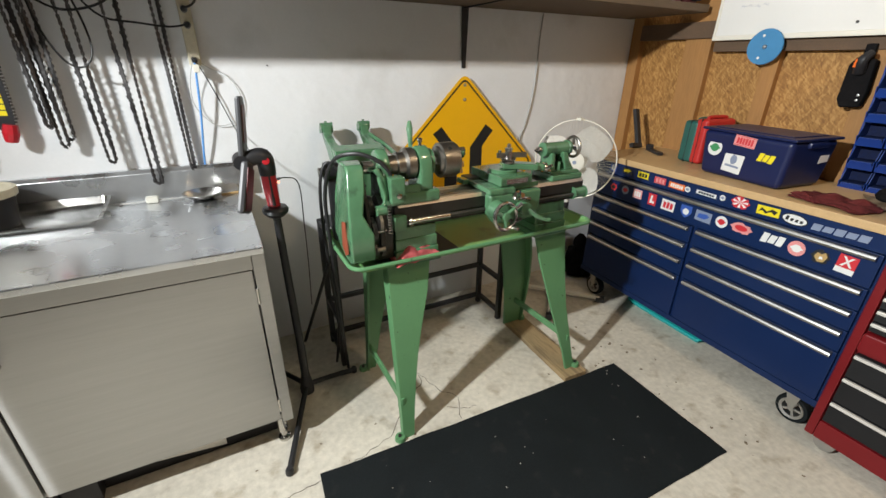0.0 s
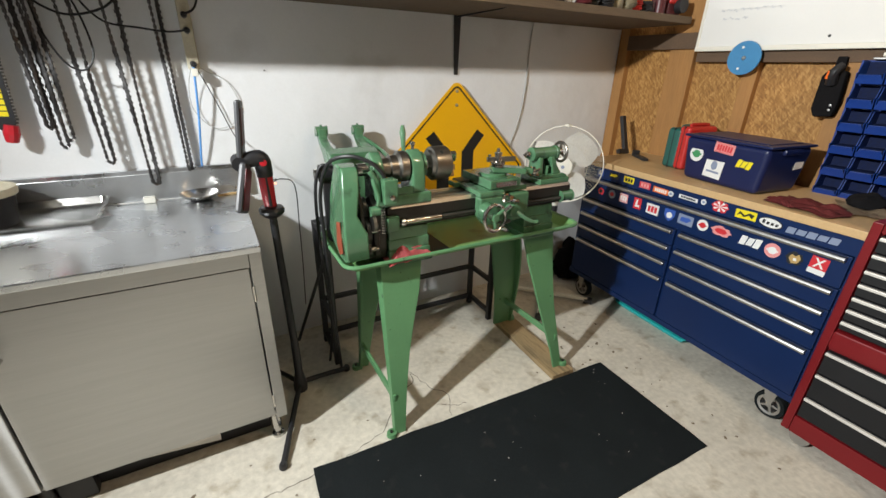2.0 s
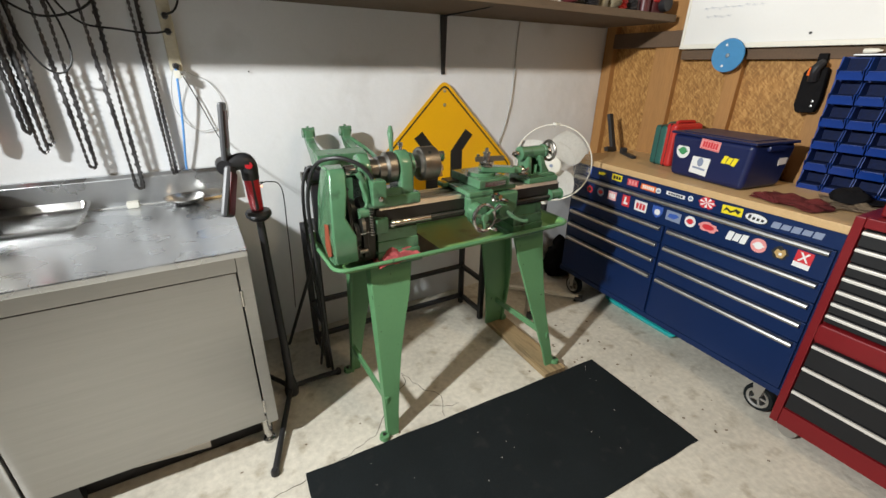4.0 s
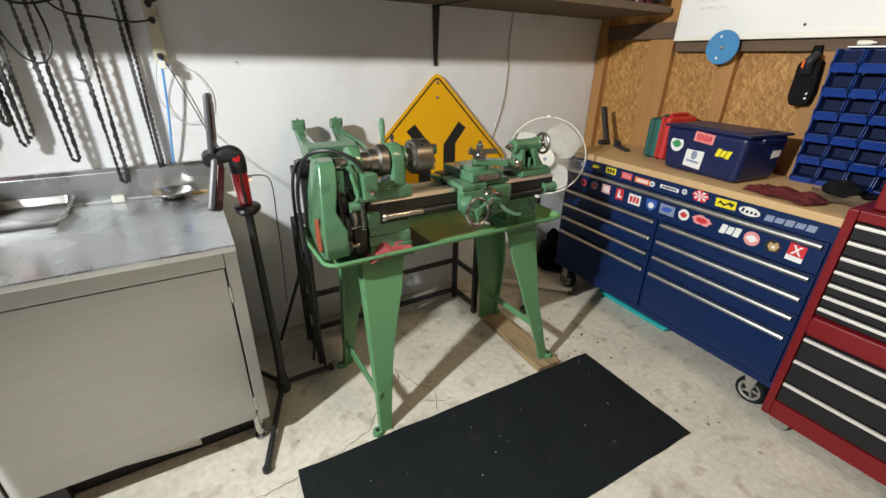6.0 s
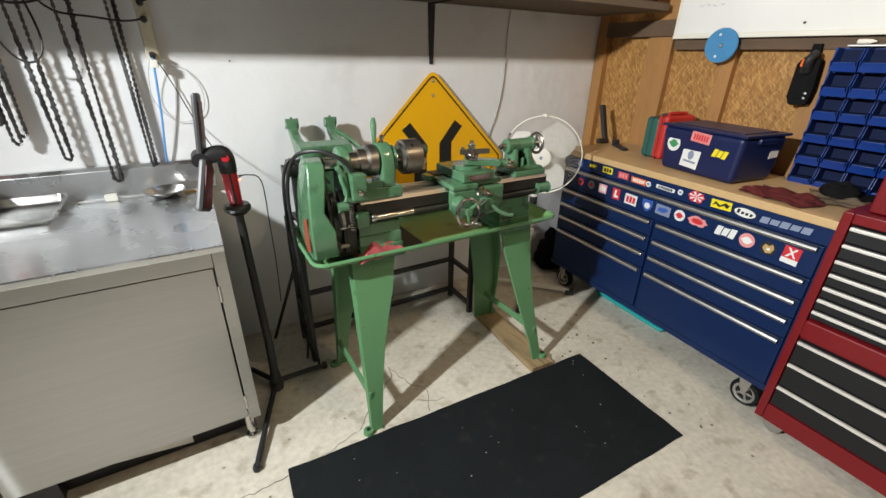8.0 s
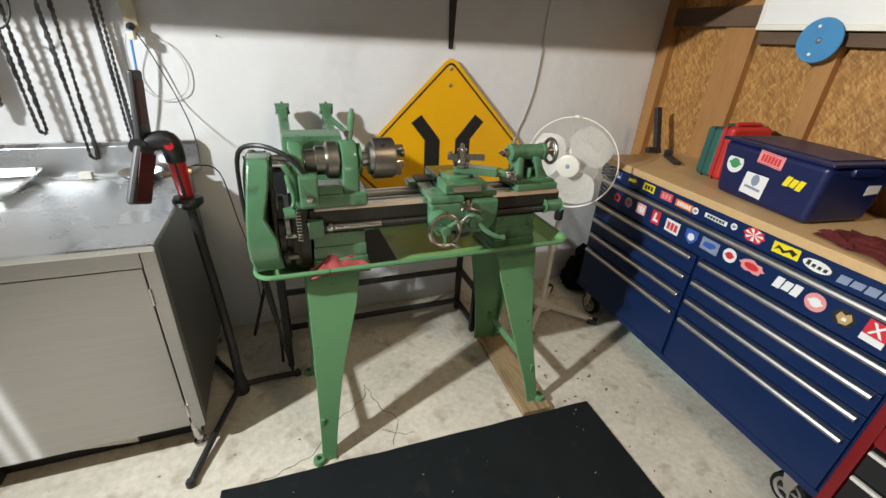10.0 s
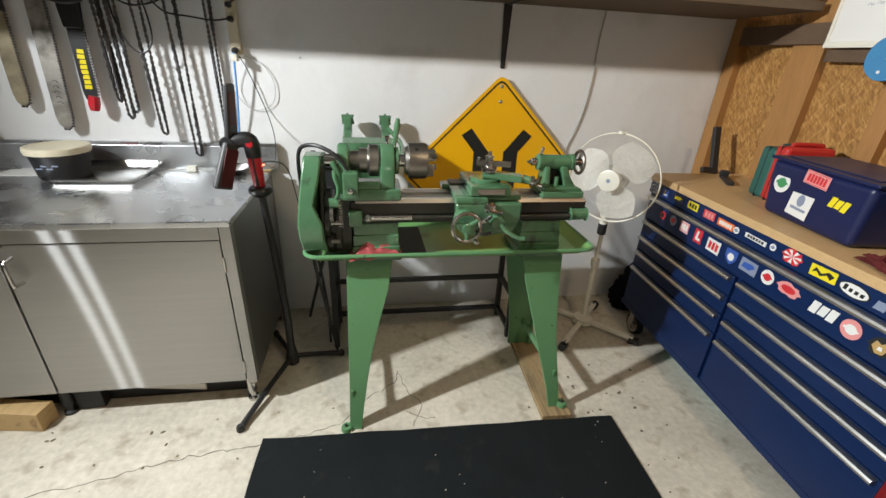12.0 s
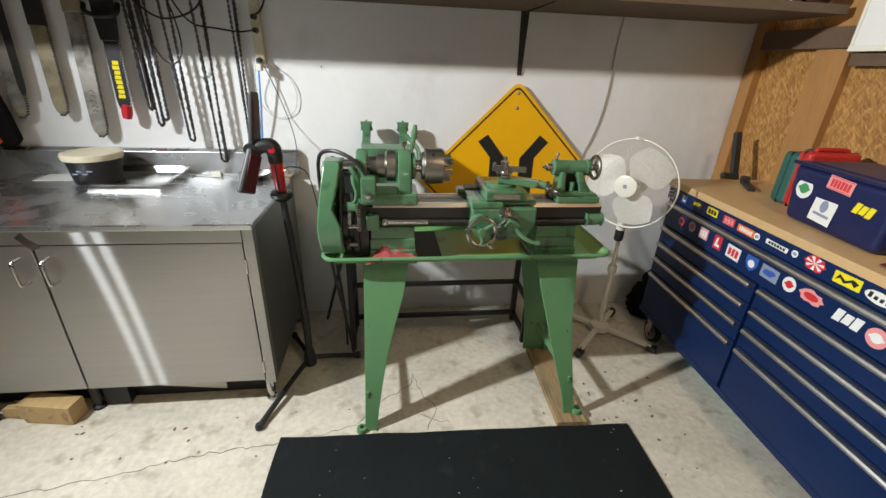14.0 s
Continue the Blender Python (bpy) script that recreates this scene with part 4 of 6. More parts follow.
    part("inner_rim", prism([(1.27, 0.82), (1.255, 0.88), (1.285, 0.98), (1.32, 1.08), (1.38, 1.08), (1.41, 0.98), (1.41, 0.86), (1.36, 0.80)], at_x(0.482), 0.012, 0.003), OIL, g)
    gears = part("change_gears", turned([(0.012, 0), (0.052, 0.001), (0.052, 0.016), (0.012, 0.017)], (0.495, 1.30, 0.885), (1, 0, 0), 28), OIL, t, "dark oily change gears")
    part("gear", turned([(0.01, 0), (0.036, 0.001), (0.036, 0.016), (0.01, 0.017)], (0.50, 1.335, 0.965), (1, 0, 0), 24), OIL, gears)
    part("gear", turned([(0.01, 0), (0.034, 0.001), (0.034, 0.018), (0.01, 0.019)], (0.50, 1.305, 0.81), (1, 0, 0), 24), OIL, gears)
    part("gear", turned([(0.008, 0), (0.030, 0.001), (0.030, 0.012), (0.008, 0.013)], (0.515, 1.262, 0.925), (1, 0, 0), 22), CHUCKIRON, gears)
    part("gear_stud", turned([(0.011, 0), (0.011, 0.03), (0.007, 0.032), (0.007, 0.042), (0, 0.043)], (0.512, 1.29, 0.885), (1, 0, 0), 12), CHROME, gears)
    part("gear_stud", turned([(0.009, 0), (0.009, 0.03), (0, 0.032)], (0.512, 1.275, 0.82), (1, 0, 0), 12), CHUCKIRON, gears)
    part("banjo", prism([(1.275, 0.79), (1.335, 0.79), (1.36, 0.99), (1.325, 1.01), (1.29, 0.98)], at_x(0.53), 0.02, 0.004), OIL, gears)
    part("reverse_box", bevelled(span(0.562, 0.616, 1.248, 1.292, 0.985, 1.075), 0.007), GREEN, t)
    part("stud", turned([(0.009, 0), (0.009, 0.012), (0, 0.014)], (0.588, 1.25, 1.015), (0, -1, 0), 12), CHROME, t)
    part("reverse_lever", tube([(0.535, 1.285, 1.075), (0.538, 1.275, 1.05), (0.546, 1.268, 1.02), (0.543, 1.262, 0.995), (0.536, 1.258, 0.985)], [0.008, 0.008, 0.006, 0.005, 0.007], 10), GREEN, t)
    # Dark block in place of the shaded cavity beside the gear guard.
    part("quadrant", bevelled(span(0.484, 0.585, 1.30, 1.43, 0.765, 0.968), 0.006), OIL, t, "dark block standing in for the shaded gear cavity")
    part("bracket", tube([(0.53, 1.30, 1.10), (0.548, 1.285, 1.06), (0.555, 1.28, 1.0)], [0.011, 0.010, 0.010], 10), GREEN, t)
    coil = [(0.553 + 0.008 * math.cos(k * 0.9), 1.245 + 0.008 * math.sin(k * 0.9), 0.985 - 0.0014 * k) for k in range(70)]
    part("spring", tube(coil, 0.002, 5, smooth=1), CHROME, t, "steel coil spring")
    part("knuckle", bevelled(rod((0.515, 1.27, 0.965), (0.55, 1.27, 0.965), 0.018, segments=16), 0.003), GREEN, t)
    # carriage
    sad = part("saddle", bevelled(span(0.95, 1.20, 1.262, 1.45, 0.972, 0.992), 0.006), GREEN, t)
    part("wing", bevelled(span(0.95, 1.07, 1.238, 1.275, 0.965, 0.99), 0.008), GREEN, sad)
    part("wing", bevelled(span(0.955, 1.01, 1.40, 1.47, 0.972, 0.998), 0.006), BEDIRON, sad)
    part("way_wiper", span(0.925, 0.955, 1.395, 1.45, 0.975, 0.995, 0.004), GREEN, sad)
    part("cross_slide", bevelled(span(1.005, 1.155, 1.25, 1.47, 0.992, 1.028), 0.006), GREEN, t)
    part("gib_strip", span(1.03, 1.13, 1.246, 1.252, 1.0, 1.02, 0.001), CHROME, t)
    part("swivel_base", turned([(0.06, 0), (0.06, 0.01), (0.055, 0.014)], (1.08, 1.35, 1.026), segments=28), GREEN, t)
    b = box(0, 0, 0, 0.145, 0.058, 0.024, 0.006)
    b.transform(Matrix.Translation((1.135, 1.318, 1.05)) @ Matrix.Rotation(radians(-18), 4, "Z") @ Matrix.Rotation(radians(4), 4, "Y"))
    cs = part("compound_slide", b, GREEN, t)
    part("compound_screw", tube([(1.205, 1.295, 1.045), (1.235, 1.285, 1.04)], [0.017, 0.014], 14, smooth=1), GREEN, cs)
    part("compound_dial", turned([(0.013, 0), (0.019, 0.002), (0.019, 0.014), (0.011, 0.017), (0.011, 0.024)], (1.232, 1.286, 1.040), (0.94, -0.31, -0.1), 18), CHROME, cs)
    part("compound_handle", tube([(1.25, 1.255, 1.053), (1.255, 1.276, 1.036), (1.262, 1.30, 1.022), (1.285, 1.298, 1.015)], [0.006, 0.005, 0.006, 0.0075], 8), CHROME, cs, "polished ball crank")
    tp = part("tool_post", turned([(0.026, 0), (0.026, 0.008), (0.014, 0.010), (0.0135, 0.048), (0.016, 0.05), (0.016, 0.056), (0.0075, 0.058), (0.0075, 0.070), (0.004, 0.073)], (1.083, 1.322, 1.066), segments=20), CHROME, t, "lantern tool post")
    b = box(1.10, 1.322, 1.094, 0.125, 0.013, 0.020, 0.003, turn=Matrix.Rotation(radians(-14), 4, "Z"))
    part("tool_holder", b, CHUCKIRON, tp)
    part("holder_screw", rod((1.045, 1.327, 1.103), (1.045, 1.327, 1.115), 0.006, segments=6), CHROME, tp)
    part("washer_ring", turned([(0.014, 0), (0.03, 0.001), (0.03, 0.008), (0.014, 0.009)], (1.083, 1.322, 1.077), segments=22), CHROME, tp)
    # apron with handwheel and levers
    ap = part("apron", prism([(0.955, 0.968), (1.20, 0.968), (1.20, 0.90), (1.17, 0.852), (1.06, 0.842), (0.985, 0.848), (0.955, 0.89)], Matrix.Translation((0, 1.285, 0)) @ XZ, 0.045, 0.010, segments=3), GREEN, t)
    part("boss", bevelled(rod((0.985, 1.245, 0.91), (0.985, 1.205, 0.91), 0.04, 0.034, 24), 0.005), GREEN, ap)
    wh = part("apron_handwheel", torus((0.980, 1.172, 0.904), (0.06, -1, 0.12), 0.050, 0.0075, 40, 10), CHROME, t, "bright steel handwheel")
    part("hub", turned([(0.016, -0.02), (0.016, 0.012), (0.011, 0.015)], (0.980, 1.174, 0.904), (0.06, -1, 0.12), 18), GREEN, wh)
    for k in range(3):
        a = radians(35 + 120 * k)
        part("spoke", tube([(0.980, 1.174, 0.904), (0.980 + 0.049 * math.cos(a), 1.173, 0.904 + 0.049 * math.sin(a))], [0.0095, 0.006], 8, smooth=1), GREEN, wh)
    part("crank_handle", turned([(0.004, 0), (0.0055, 0.006), (0.0085, 0.02), (0.007, 0.034), (0, 0.038)], (1.005, 1.168, 0.862), (0.2, -1, 0), 12), CHROME, wh)
    part("clutch_knob", bevelled(rod((1.105, 1.242, 0.905), (1.105, 1.205, 0.905), 0.03, 0.026, 20), 0.004), GREEN, ap)
    part("feed_lever", tube([(1.112, 1.205, 0.90), (1.135, 1.185, 0.88), (1.17, 1.175, 0.862), (1.195, 1.172, 0.858)], [0.009, 0.008, 0.007, 0.009], 10), GREEN, ap)
    part("half_nut_lever", tube([(1.03, 1.235, 0.90), (1.05, 1.21, 0.912), (1.075, 1.20, 0.935)], [0.007, 0.006, 0.008], 8), CHROME, ap)
    cs2 = part("cross_feed_dial", turned([(0.012, 0), (0.021, 0.002), (0.021, 0.018), (0.012, 0.022), (0.012, 0.034)], (1.075, 1.25, 0.955), (0, -1, 0), 20), CHROME, t)
    part("cross_feed_handle", tube([(1.05, 1.203, 0.972), (1.06, 1.205, 0.965), (1.075, 1.207, 0.955), (1.095, 1.205, 0.95), (1.112, 1.204, 0.946)], [0.009, 0.006, 0.010, 0.006, 0.009], 10), CHROME, cs2, "polished ball crank")
    part("cross_feed_knob", tube([(1.052, 1.203, 0.972), (1.05, 1.17, 0.978)], [0.006, 0.009], 10, smooth=1), CHROME, cs2)
    part("stop_rod", tube([(1.03, 1.25, 0.865), (1.055, 1.22, 0.858), (1.085, 1.21, 0.868)], 0.007, 8), OIL, ap)
    # tailstock
    ts = part("tailstock", bevelled(span(1.288, 1.455, 1.282, 1.425, 0.972, 0.998), 0.006), GREEN, t)
    part("upper_base", prism([(1.30, 0.996), (1.45, 0.996), (1.45, 1.004), (1.43, 1.012), (1.32, 1.012), (1.30, 1.004)], Matrix.Translation((0, 1.405, 0)) @ XZ, 0.11, 0.008), GREEN, ts)
    for foot in ([(1.300, 1.0), (1.328, 1.0), (1.320, 1.085), (1.300, 1.085)], [(1.385, 1.0), (1.440, 1.0), (1.405, 1.045), (1.388, 1.085), (1.362, 1.085)]):
        part("column", prism(foot, Matrix.Translation((0, 1.388, 0)) @ XZ, 0.075, 0.007), GREEN, ts)
    # The opening's shade is a dark iron piece set back between the columns.
    part("web", prism([(1.315, 1.0), (1.395, 1.0), (1.375, 1.085), (1.312, 1.085)], Matrix.Translation((0, 1.388, 0)) @ XZ, 0.03, 0.003), BEDIRON, ts, "dark fill for the shaded opening between the columns")
    part("barrel", turned([(0.022, 0.0), (0.030, 0.004), (0.030, 0.022), (0.0275, 0.026), (0.0275, 0.13), (0.031, 0.132), (0.031, 0.144), (0.02, 0.148)], (1.275, ay, az), (1, 0, 0), 28), GREEN, ts)
    part("quill", turned([(0.0, 0), (0.003, 0.002), (0.009, 0.016), (0.014, 0.018), (0.014, 0.045)], (1.236, ay, az), (1, 0, 0), 18), CHROME, ts)
    part("quill_clamp", tube([(1.288, ay, 1.12), (1.288, ay - 0.004, 1.135), (1.293, ay - 0.008, 1.15)], [0.006, 0.005, 0.006], 8), CHROME, ts)
    part("clamp_nut", rod((1.352, 1.325, 1.010), (1.352, 1.325, 1.046), 0.010, segments=6), GREEN, ts)
    tw = part("tailstock_wheel", torus((1.447, ay, az), (1, 0, 0), 0.042, 0.0065, 36, 10), CHUCKIRON, ts, "dark steel handwheel")
    part("hub", rod((1.42, ay, az), (1.456, ay, az), 0.013), CHROME, tw)
    for k in range(3):
        a = radians(90 + 120 * k)
        part("spoke", tube([(1.447, ay, az), (1.447, ay + 0.041 * math.cos(a), az + 0.041 * math.sin(a))], [0.007, 0.005], 8, smooth=1), CHUCKIRON, tw)


lathe()


def countershaft():
    """The drive bracket behind the headstock, on its black steel stand."""
    st = thing("steel_stand", "black welded steel angle stand behind the lathe", "stand")
    x0, x1, y0, y1, h = 0.455, 1.40, 1.735, 1.96, 0.72
    for x, y in ((x0, y0), (x0, y1), (x1, y0), (x1, y1)):
        part("leg", span(x - 0.014, x + 0.014, y - 0.014, y + 0.014, 0.0, h, 0.003), BLACKIRON, st)
    for z in (0.055, 0.268, h - 0.014):
        for y in ((y0, y1) if z > 0.5 else (y1,)):
            part("rail", span(x0 + 0.014, x1 - 0.014, y - 0.012, y + 0.012, z - 0.012, z + 0.012, 0.002), BLACKIRON, st)
        for x in (x0, x1):
            part("rail", span(x - 0.012, x + 0.012, y0 + 0.014, y1 - 0.014, z - 0.012, z + 0.012, 0.002), BLACKIRON, st)
    part("brace", tube([(x0 - 0.01, y0, 0.62), (0.30, 1.90, 0.09)], 0.008, 8, smooth=1), BLACKIRON, st)
    part("deck", span(x0 + 0.02, 1.0, y0 - 0.01, y1 + 0.01, h, h + 0.012, 0.002), BLACKIRON, st)
    cs = thing("drive_bracket", "green cast countershaft bracket with two upright arms", "bracket")
    part("pedestal", bevelled(span(0.54, 0.74, 1.77, 1.93, h + 0.012, 0.99), 0.012), GREEN, cs)
    part("cross_plate", prism([(1.80, 0.985), (1.93, 0.985), (1.95, 1.06), (1.91, 1.075), (1.84, 1.06), (1.80, 1.02)], at_x(0.53), 0.235, 0.008), GREEN, cs)
    for x in (0.528, 0.710):
        arm = [(1.82, 0.99), (1.95, 1.0), (1.985, 1.04), (2.035, 1.075), (2.075, 1.12), (2.075, 1.148), (2.02, 1.15), (2.015, 1.11), (1.965, 1.085), (1.90, 1.075)]
        a = part("arm", prism(arm, at_x(x), 0.042, 0.008), GREEN, cs)
        part("boss", bevelled(rod((x - 0.006, 2.048, 1.135), (x + 0.048, 2.048, 1.135), 0.023, segments=20), 0.004), GREEN, a)
        part("set_screw", rod((x + 0.021, 2.048, 1.155), (x + 0.021, 2.048, 1.165), 0.006, segments=6), GREEN, a)
    part("tie_rod", tube([(0.745, 2.0, 1.10), (0.80, 1.90, 1.05), (0.79, 1.70, 1.02)], 0.011, 10), GREEN, cs)
    mo = thing("drum_switch", "small black round switch housing at the lathe's end", "switch")
    part("housing", bevelled(rod((0.425, 1.60, 1.035), (0.475, 1.60, 1.035), 0.032, segments=24), 0.005), BLACKPLASTIC, mo)
    part("knob", bevelled(rod((0.405, 1.60, 1.035), (0.426, 1.60, 1.035), 0.017, segments=16), 0.003), CHUCKIRON, mo)
    part("bracket", span(0.435, 0.53, 1.585, 1.61, 0.74, 1.01, 0.002), BLACKIRON, mo)
    ca = thing("power_cables", "thick black cables looping over the gear cover", "cable")
    part("cable", tube([(0.58, 1.29, 1.075), (0.562, 1.29, 1.105), (0.525, 1.30, 1.135), (0.465, 1.33, 1.150), (0.410, 1.39, 1.115), (0.392, 1.47, 0.98), (0.396, 1.48, 0.80), (0.41, 1.52, 0.6), (0.43, 1.60, 0.35), (0.46, 1.68, 0.02)], 0.007, 8), CABLE, ca)
    part("cable", tube([(0.56, 1.52, 0.98), (0.52, 1.53, 1.03), (0.47, 1.56, 1.05), (0.43, 1.57, 1.075), (0.402, 1.58, 1.0), (0.395, 1.58, 0.85), (0.41, 1.62, 0.6), (0.43, 1.66, 0.3), (0.42, 1.75, 0.02)], 0.0065, 8), CABLE, ca)


countershaft()


def crumpled(name, label, cx, cy, z, sx, sy, h, material, category, seed, turn=0, cells=26, dome=0.0):
    """A crumpled cloth: a sheet with folds, lying on z."""
    bm = bmesh.new()
    rows = []
    for j in range(cells + 1):
        rows.append([])
        for i in range(cells + 1):
            u, v = i / cells * 2 - 1, j / cells * 2 - 1
            r = 1 + 0.22 * noise.noise((u * 1.3 + seed, v * 1.3, 3.0))
            x, y = u * sx / 2 * r, v * sy / 2 * (1 + 0.22 * noise.noise((u * 1.5, v * 1.4 + seed, 7.0)))
            fold = 1.1 * abs(noise.noise((u * 1.5 + seed, v * 1.5, 0.0))) + 0.22 * abs(noise.noise((u * 3.4, v * 3.4 + seed, 1.0)))
            edge = (1 - max(abs(u), abs(v)) ** 3)
            rows[-1].append(bm.verts.new((x, y, 0.004 + dome * edge + h * fold * (0.35 + 0.65 * edge))))
    for j in range(cells):
        for i in range(cells):
            bm.faces.new((rows[j][i], rows[j][i + 1], rows[j + 1][i + 1], rows[j + 1][i]))
    bmesh.ops.solidify(bm, geom=bm.faces[:], thickness=0.003)
    bmesh.ops.recalc_face_normals(bm, faces=bm.faces)
    return single(name, bm, material, label, category, pose(cx, cy, z, 0, 0, turn))


crumpled("shop_rag", "crumpled pinkish red cloth rag in the chip tray", 0.668, 1.308, 0.746, 0.185, 0.10, 0.030, RAG, "rag", 2.0, 6, dome=0.042)
single("flat_bar", span(-0.058, 0.058, -0.05, 0.23, 0, 0.008, 0.001), DRAWERBLACK, "dark flat steel plate lying in the chip tray", "plate", pose(0.803, 1.345, 0.741, 0, 0, 1))
single("pine_plank", span(-0.066, 0.066, -0.28, 0.28, 0, 0.027, 0.003), OLDPINE, "rough pine board under the lathe's legs", "board", pose(1.452, 1.395, 0.0005, 0, 0, -2.5))

# ---- things on the floor ----
def fan():
    t = thing("pedestal_fan", "cream pedestal fan with wire guard and cross base", "fan")
    px, py = 1.893, 1.802
    part("hub_base", turned([(0.055, 0.02), (0.055, 0.055), (0.03, 0.07), (0.02, 0.075)], (px, py, 0)), FANWHITE, t)
    for a in (225, 315, 45, 135):
        d = {225: Vector((-0.71, -0.71, 0)), 315: Vector((0.68, -0.70, 0)), 45: Vector((0.7, 0.7, 0)), 135: Vector((-0.71, 0.71, 0))}[a]
        end = 0.30 if a != 45 else 0.22
        s = d.cross(Vector((0, 0, 1)))
        b = box(0, 0, 0, end - 0.03, 0.030, 0.02, 0.003, turn=None)
        b.transform(Matrix.Translation(Vector((px, py, 0.036)) + d * (end + 0.03) / 2) @ d.to_track_quat("X", "Z").to_matrix().to_4x4())
        arm = part("base_arm", b, FANWHITE, t)
        part("foot", bevelled(rod(Vector((px, py, 0.024)) + d * (end - 0.02), Vector((px, py, 0.024)) + d * (end + 0.03), 0.022, segments=12), 0.004), BLACKPLASTIC, arm)
    part("pole", rod((px, py, 0.07), (px, py, 0.42), 0.0155), FANWHITE, t)
    part("collar", turned([(0.02, 0), (0.024, 0.004), (0.024, 0.04), (0.018, 0.048)], (px, py, 0.40)), FANWHITE, t)
    part("inner_pole", rod((px, py, 0.44), (px, py, 0.62), 0.011), FANWHITE, t)
    part("neck", turned([(0.019, 0), (0.023, 0.006), (0.023, 0.062), (0.019, 0.066)], (px - 0.012, py - 0.012, 0.60)), BLACKPLASTIC, t, "black tilt joint")
    c = Vector((1.814, 1.690, 0.936))
    ax = Vector((-0.72, -0.67, 0.02)).normalized()
    part("stem", tube([(px - 0.012, py - 0.012, 0.655), (px - 0.012, py - 0.010, 0.75), (px - 0.01, py - 0.01, 0.90)], [0.022, 0.026, 0.03], 12), FANWHITE, t)
    part("motor_housing", turned([(0.0, -0.19), (0.03, -0.185), (0.055, -0.16), (0.065, -0.10), (0.065, -0.05), (0.05, -0.045)], c, ax, 28), FANWHITE, t)
    R = 0.215
    front = part("front_guard", torus(c, ax, R, 0.0032, 56, 8), FANWHITE, t, "white wire guard")
    part("centre_disc", turned([(0.0, 0.066), (0.04, 0.066), (0.052, 0.062), (0.052, 0.054), (0, 0.054)], c, ax, 28), FANWHITE, front)
    part("badge", turned([(0.0, 0.0672), (0.010, 0.0672), (0.010, 0.065), (0, 0.065)], c, ax, 16), S_GREY, front)
    q = ax.to_track_quat("Z", "Y").to_matrix()

    def wires(n, prof, name, parent):
        verts, faces = [], []
        for k in range(n):
            a = 2 * math.pi * k / n
            d = q @ Vector((math.cos(a), math.sin(a), 0))
            s = q @ Vector((-math.sin(a), math.cos(a), 0))
            pts = [c + d * r + ax * h for r, h in prof]
            base = len(verts)
            for p in pts:
                verts.extend((p + s * 0.00042, p - s * 0.0002 + ax * 0.00035, p - s * 0.0002 - ax * 0.00035))
            for i in range(len(pts) - 1):
                for e in range(3):
                    f = (e + 1) % 3
                    faces.append((base + 3 * i + e, base + 3 * i + f, base + 3 * i + 3 + f, base + 3 * i + 3 + e))
        me = bpy.data.meshes.new(name)
        me.from_pydata(verts, [], faces)
        me.materials.append(FANWHITE)
        ob = new(name, me)
        ob.parent = parent
        return tagged(ob, "fine radial guard wires", kind="stuff")

    wires(76, [(0.05, 0.058), (0.10, 0.058), (0.15, 0.050), (0.19, 0.032), (R, 0.0)], "wire_mesh", front)
    part("hoop", torus(c + ax * 0.054, ax, 0.13, 0.0009, 48, 6), FANWHITE, front)
    rear = part("rear_guard", torus(c - ax * 0.010, ax, R, 0.003, 56, 8), FANWHITE, t)
    wires(76, [(0.06, -0.075), (0.12, -0.072), (0.17, -0.055), (R, -0.012)], "wire_mesh", rear)
    part("clip", box(c.x - ax.x * 0.005, c.y - ax.y * 0.005, c.z + R + 0.004, 0.03, 0.03, 0.014, 0.003), FANWHITE, rear)
    for k in range(3):
        bm = bmesh.new()
        grid = []
        for i in range(7):
            r = 0.035 + 0.165 * i / 6
            half = radians(34 + 18 * math.sin(math.pi * min(1, i / 5)))
            if i == 6:
                half *= 0.72
            row = []
            for j in range(7):
                a = radians(120 * k + 48) + half * (j / 3 - 1)
                row.append(bm.verts.new(c + q @ Vector((r * math.cos(a), r * math.sin(a), 0.0 + 0.030 * (j / 3 - 1) * (0.5 + 0.5 * i / 6)))))
            grid.append(row)
        for i in range(6):
            for j in range(6):
                bm.faces.new((grid[i][j], grid[i + 1][j], grid[i + 1][j + 1], grid[i][j + 1]))
        bmesh.ops.solidify(bm, geom=bm.faces[:], thickness=0.003)
        bmesh.ops.recalc_face_normals(bm, faces=bm.faces)
        part("blade", bm, BLADEWHITE, t)
    part("rotor_hub", turned([(0.0, 0.02), (0.034, 0.015), (0.042, -0.03), (0.0, -0.04)], c, ax, 20), FANWHITE, t)


fan()


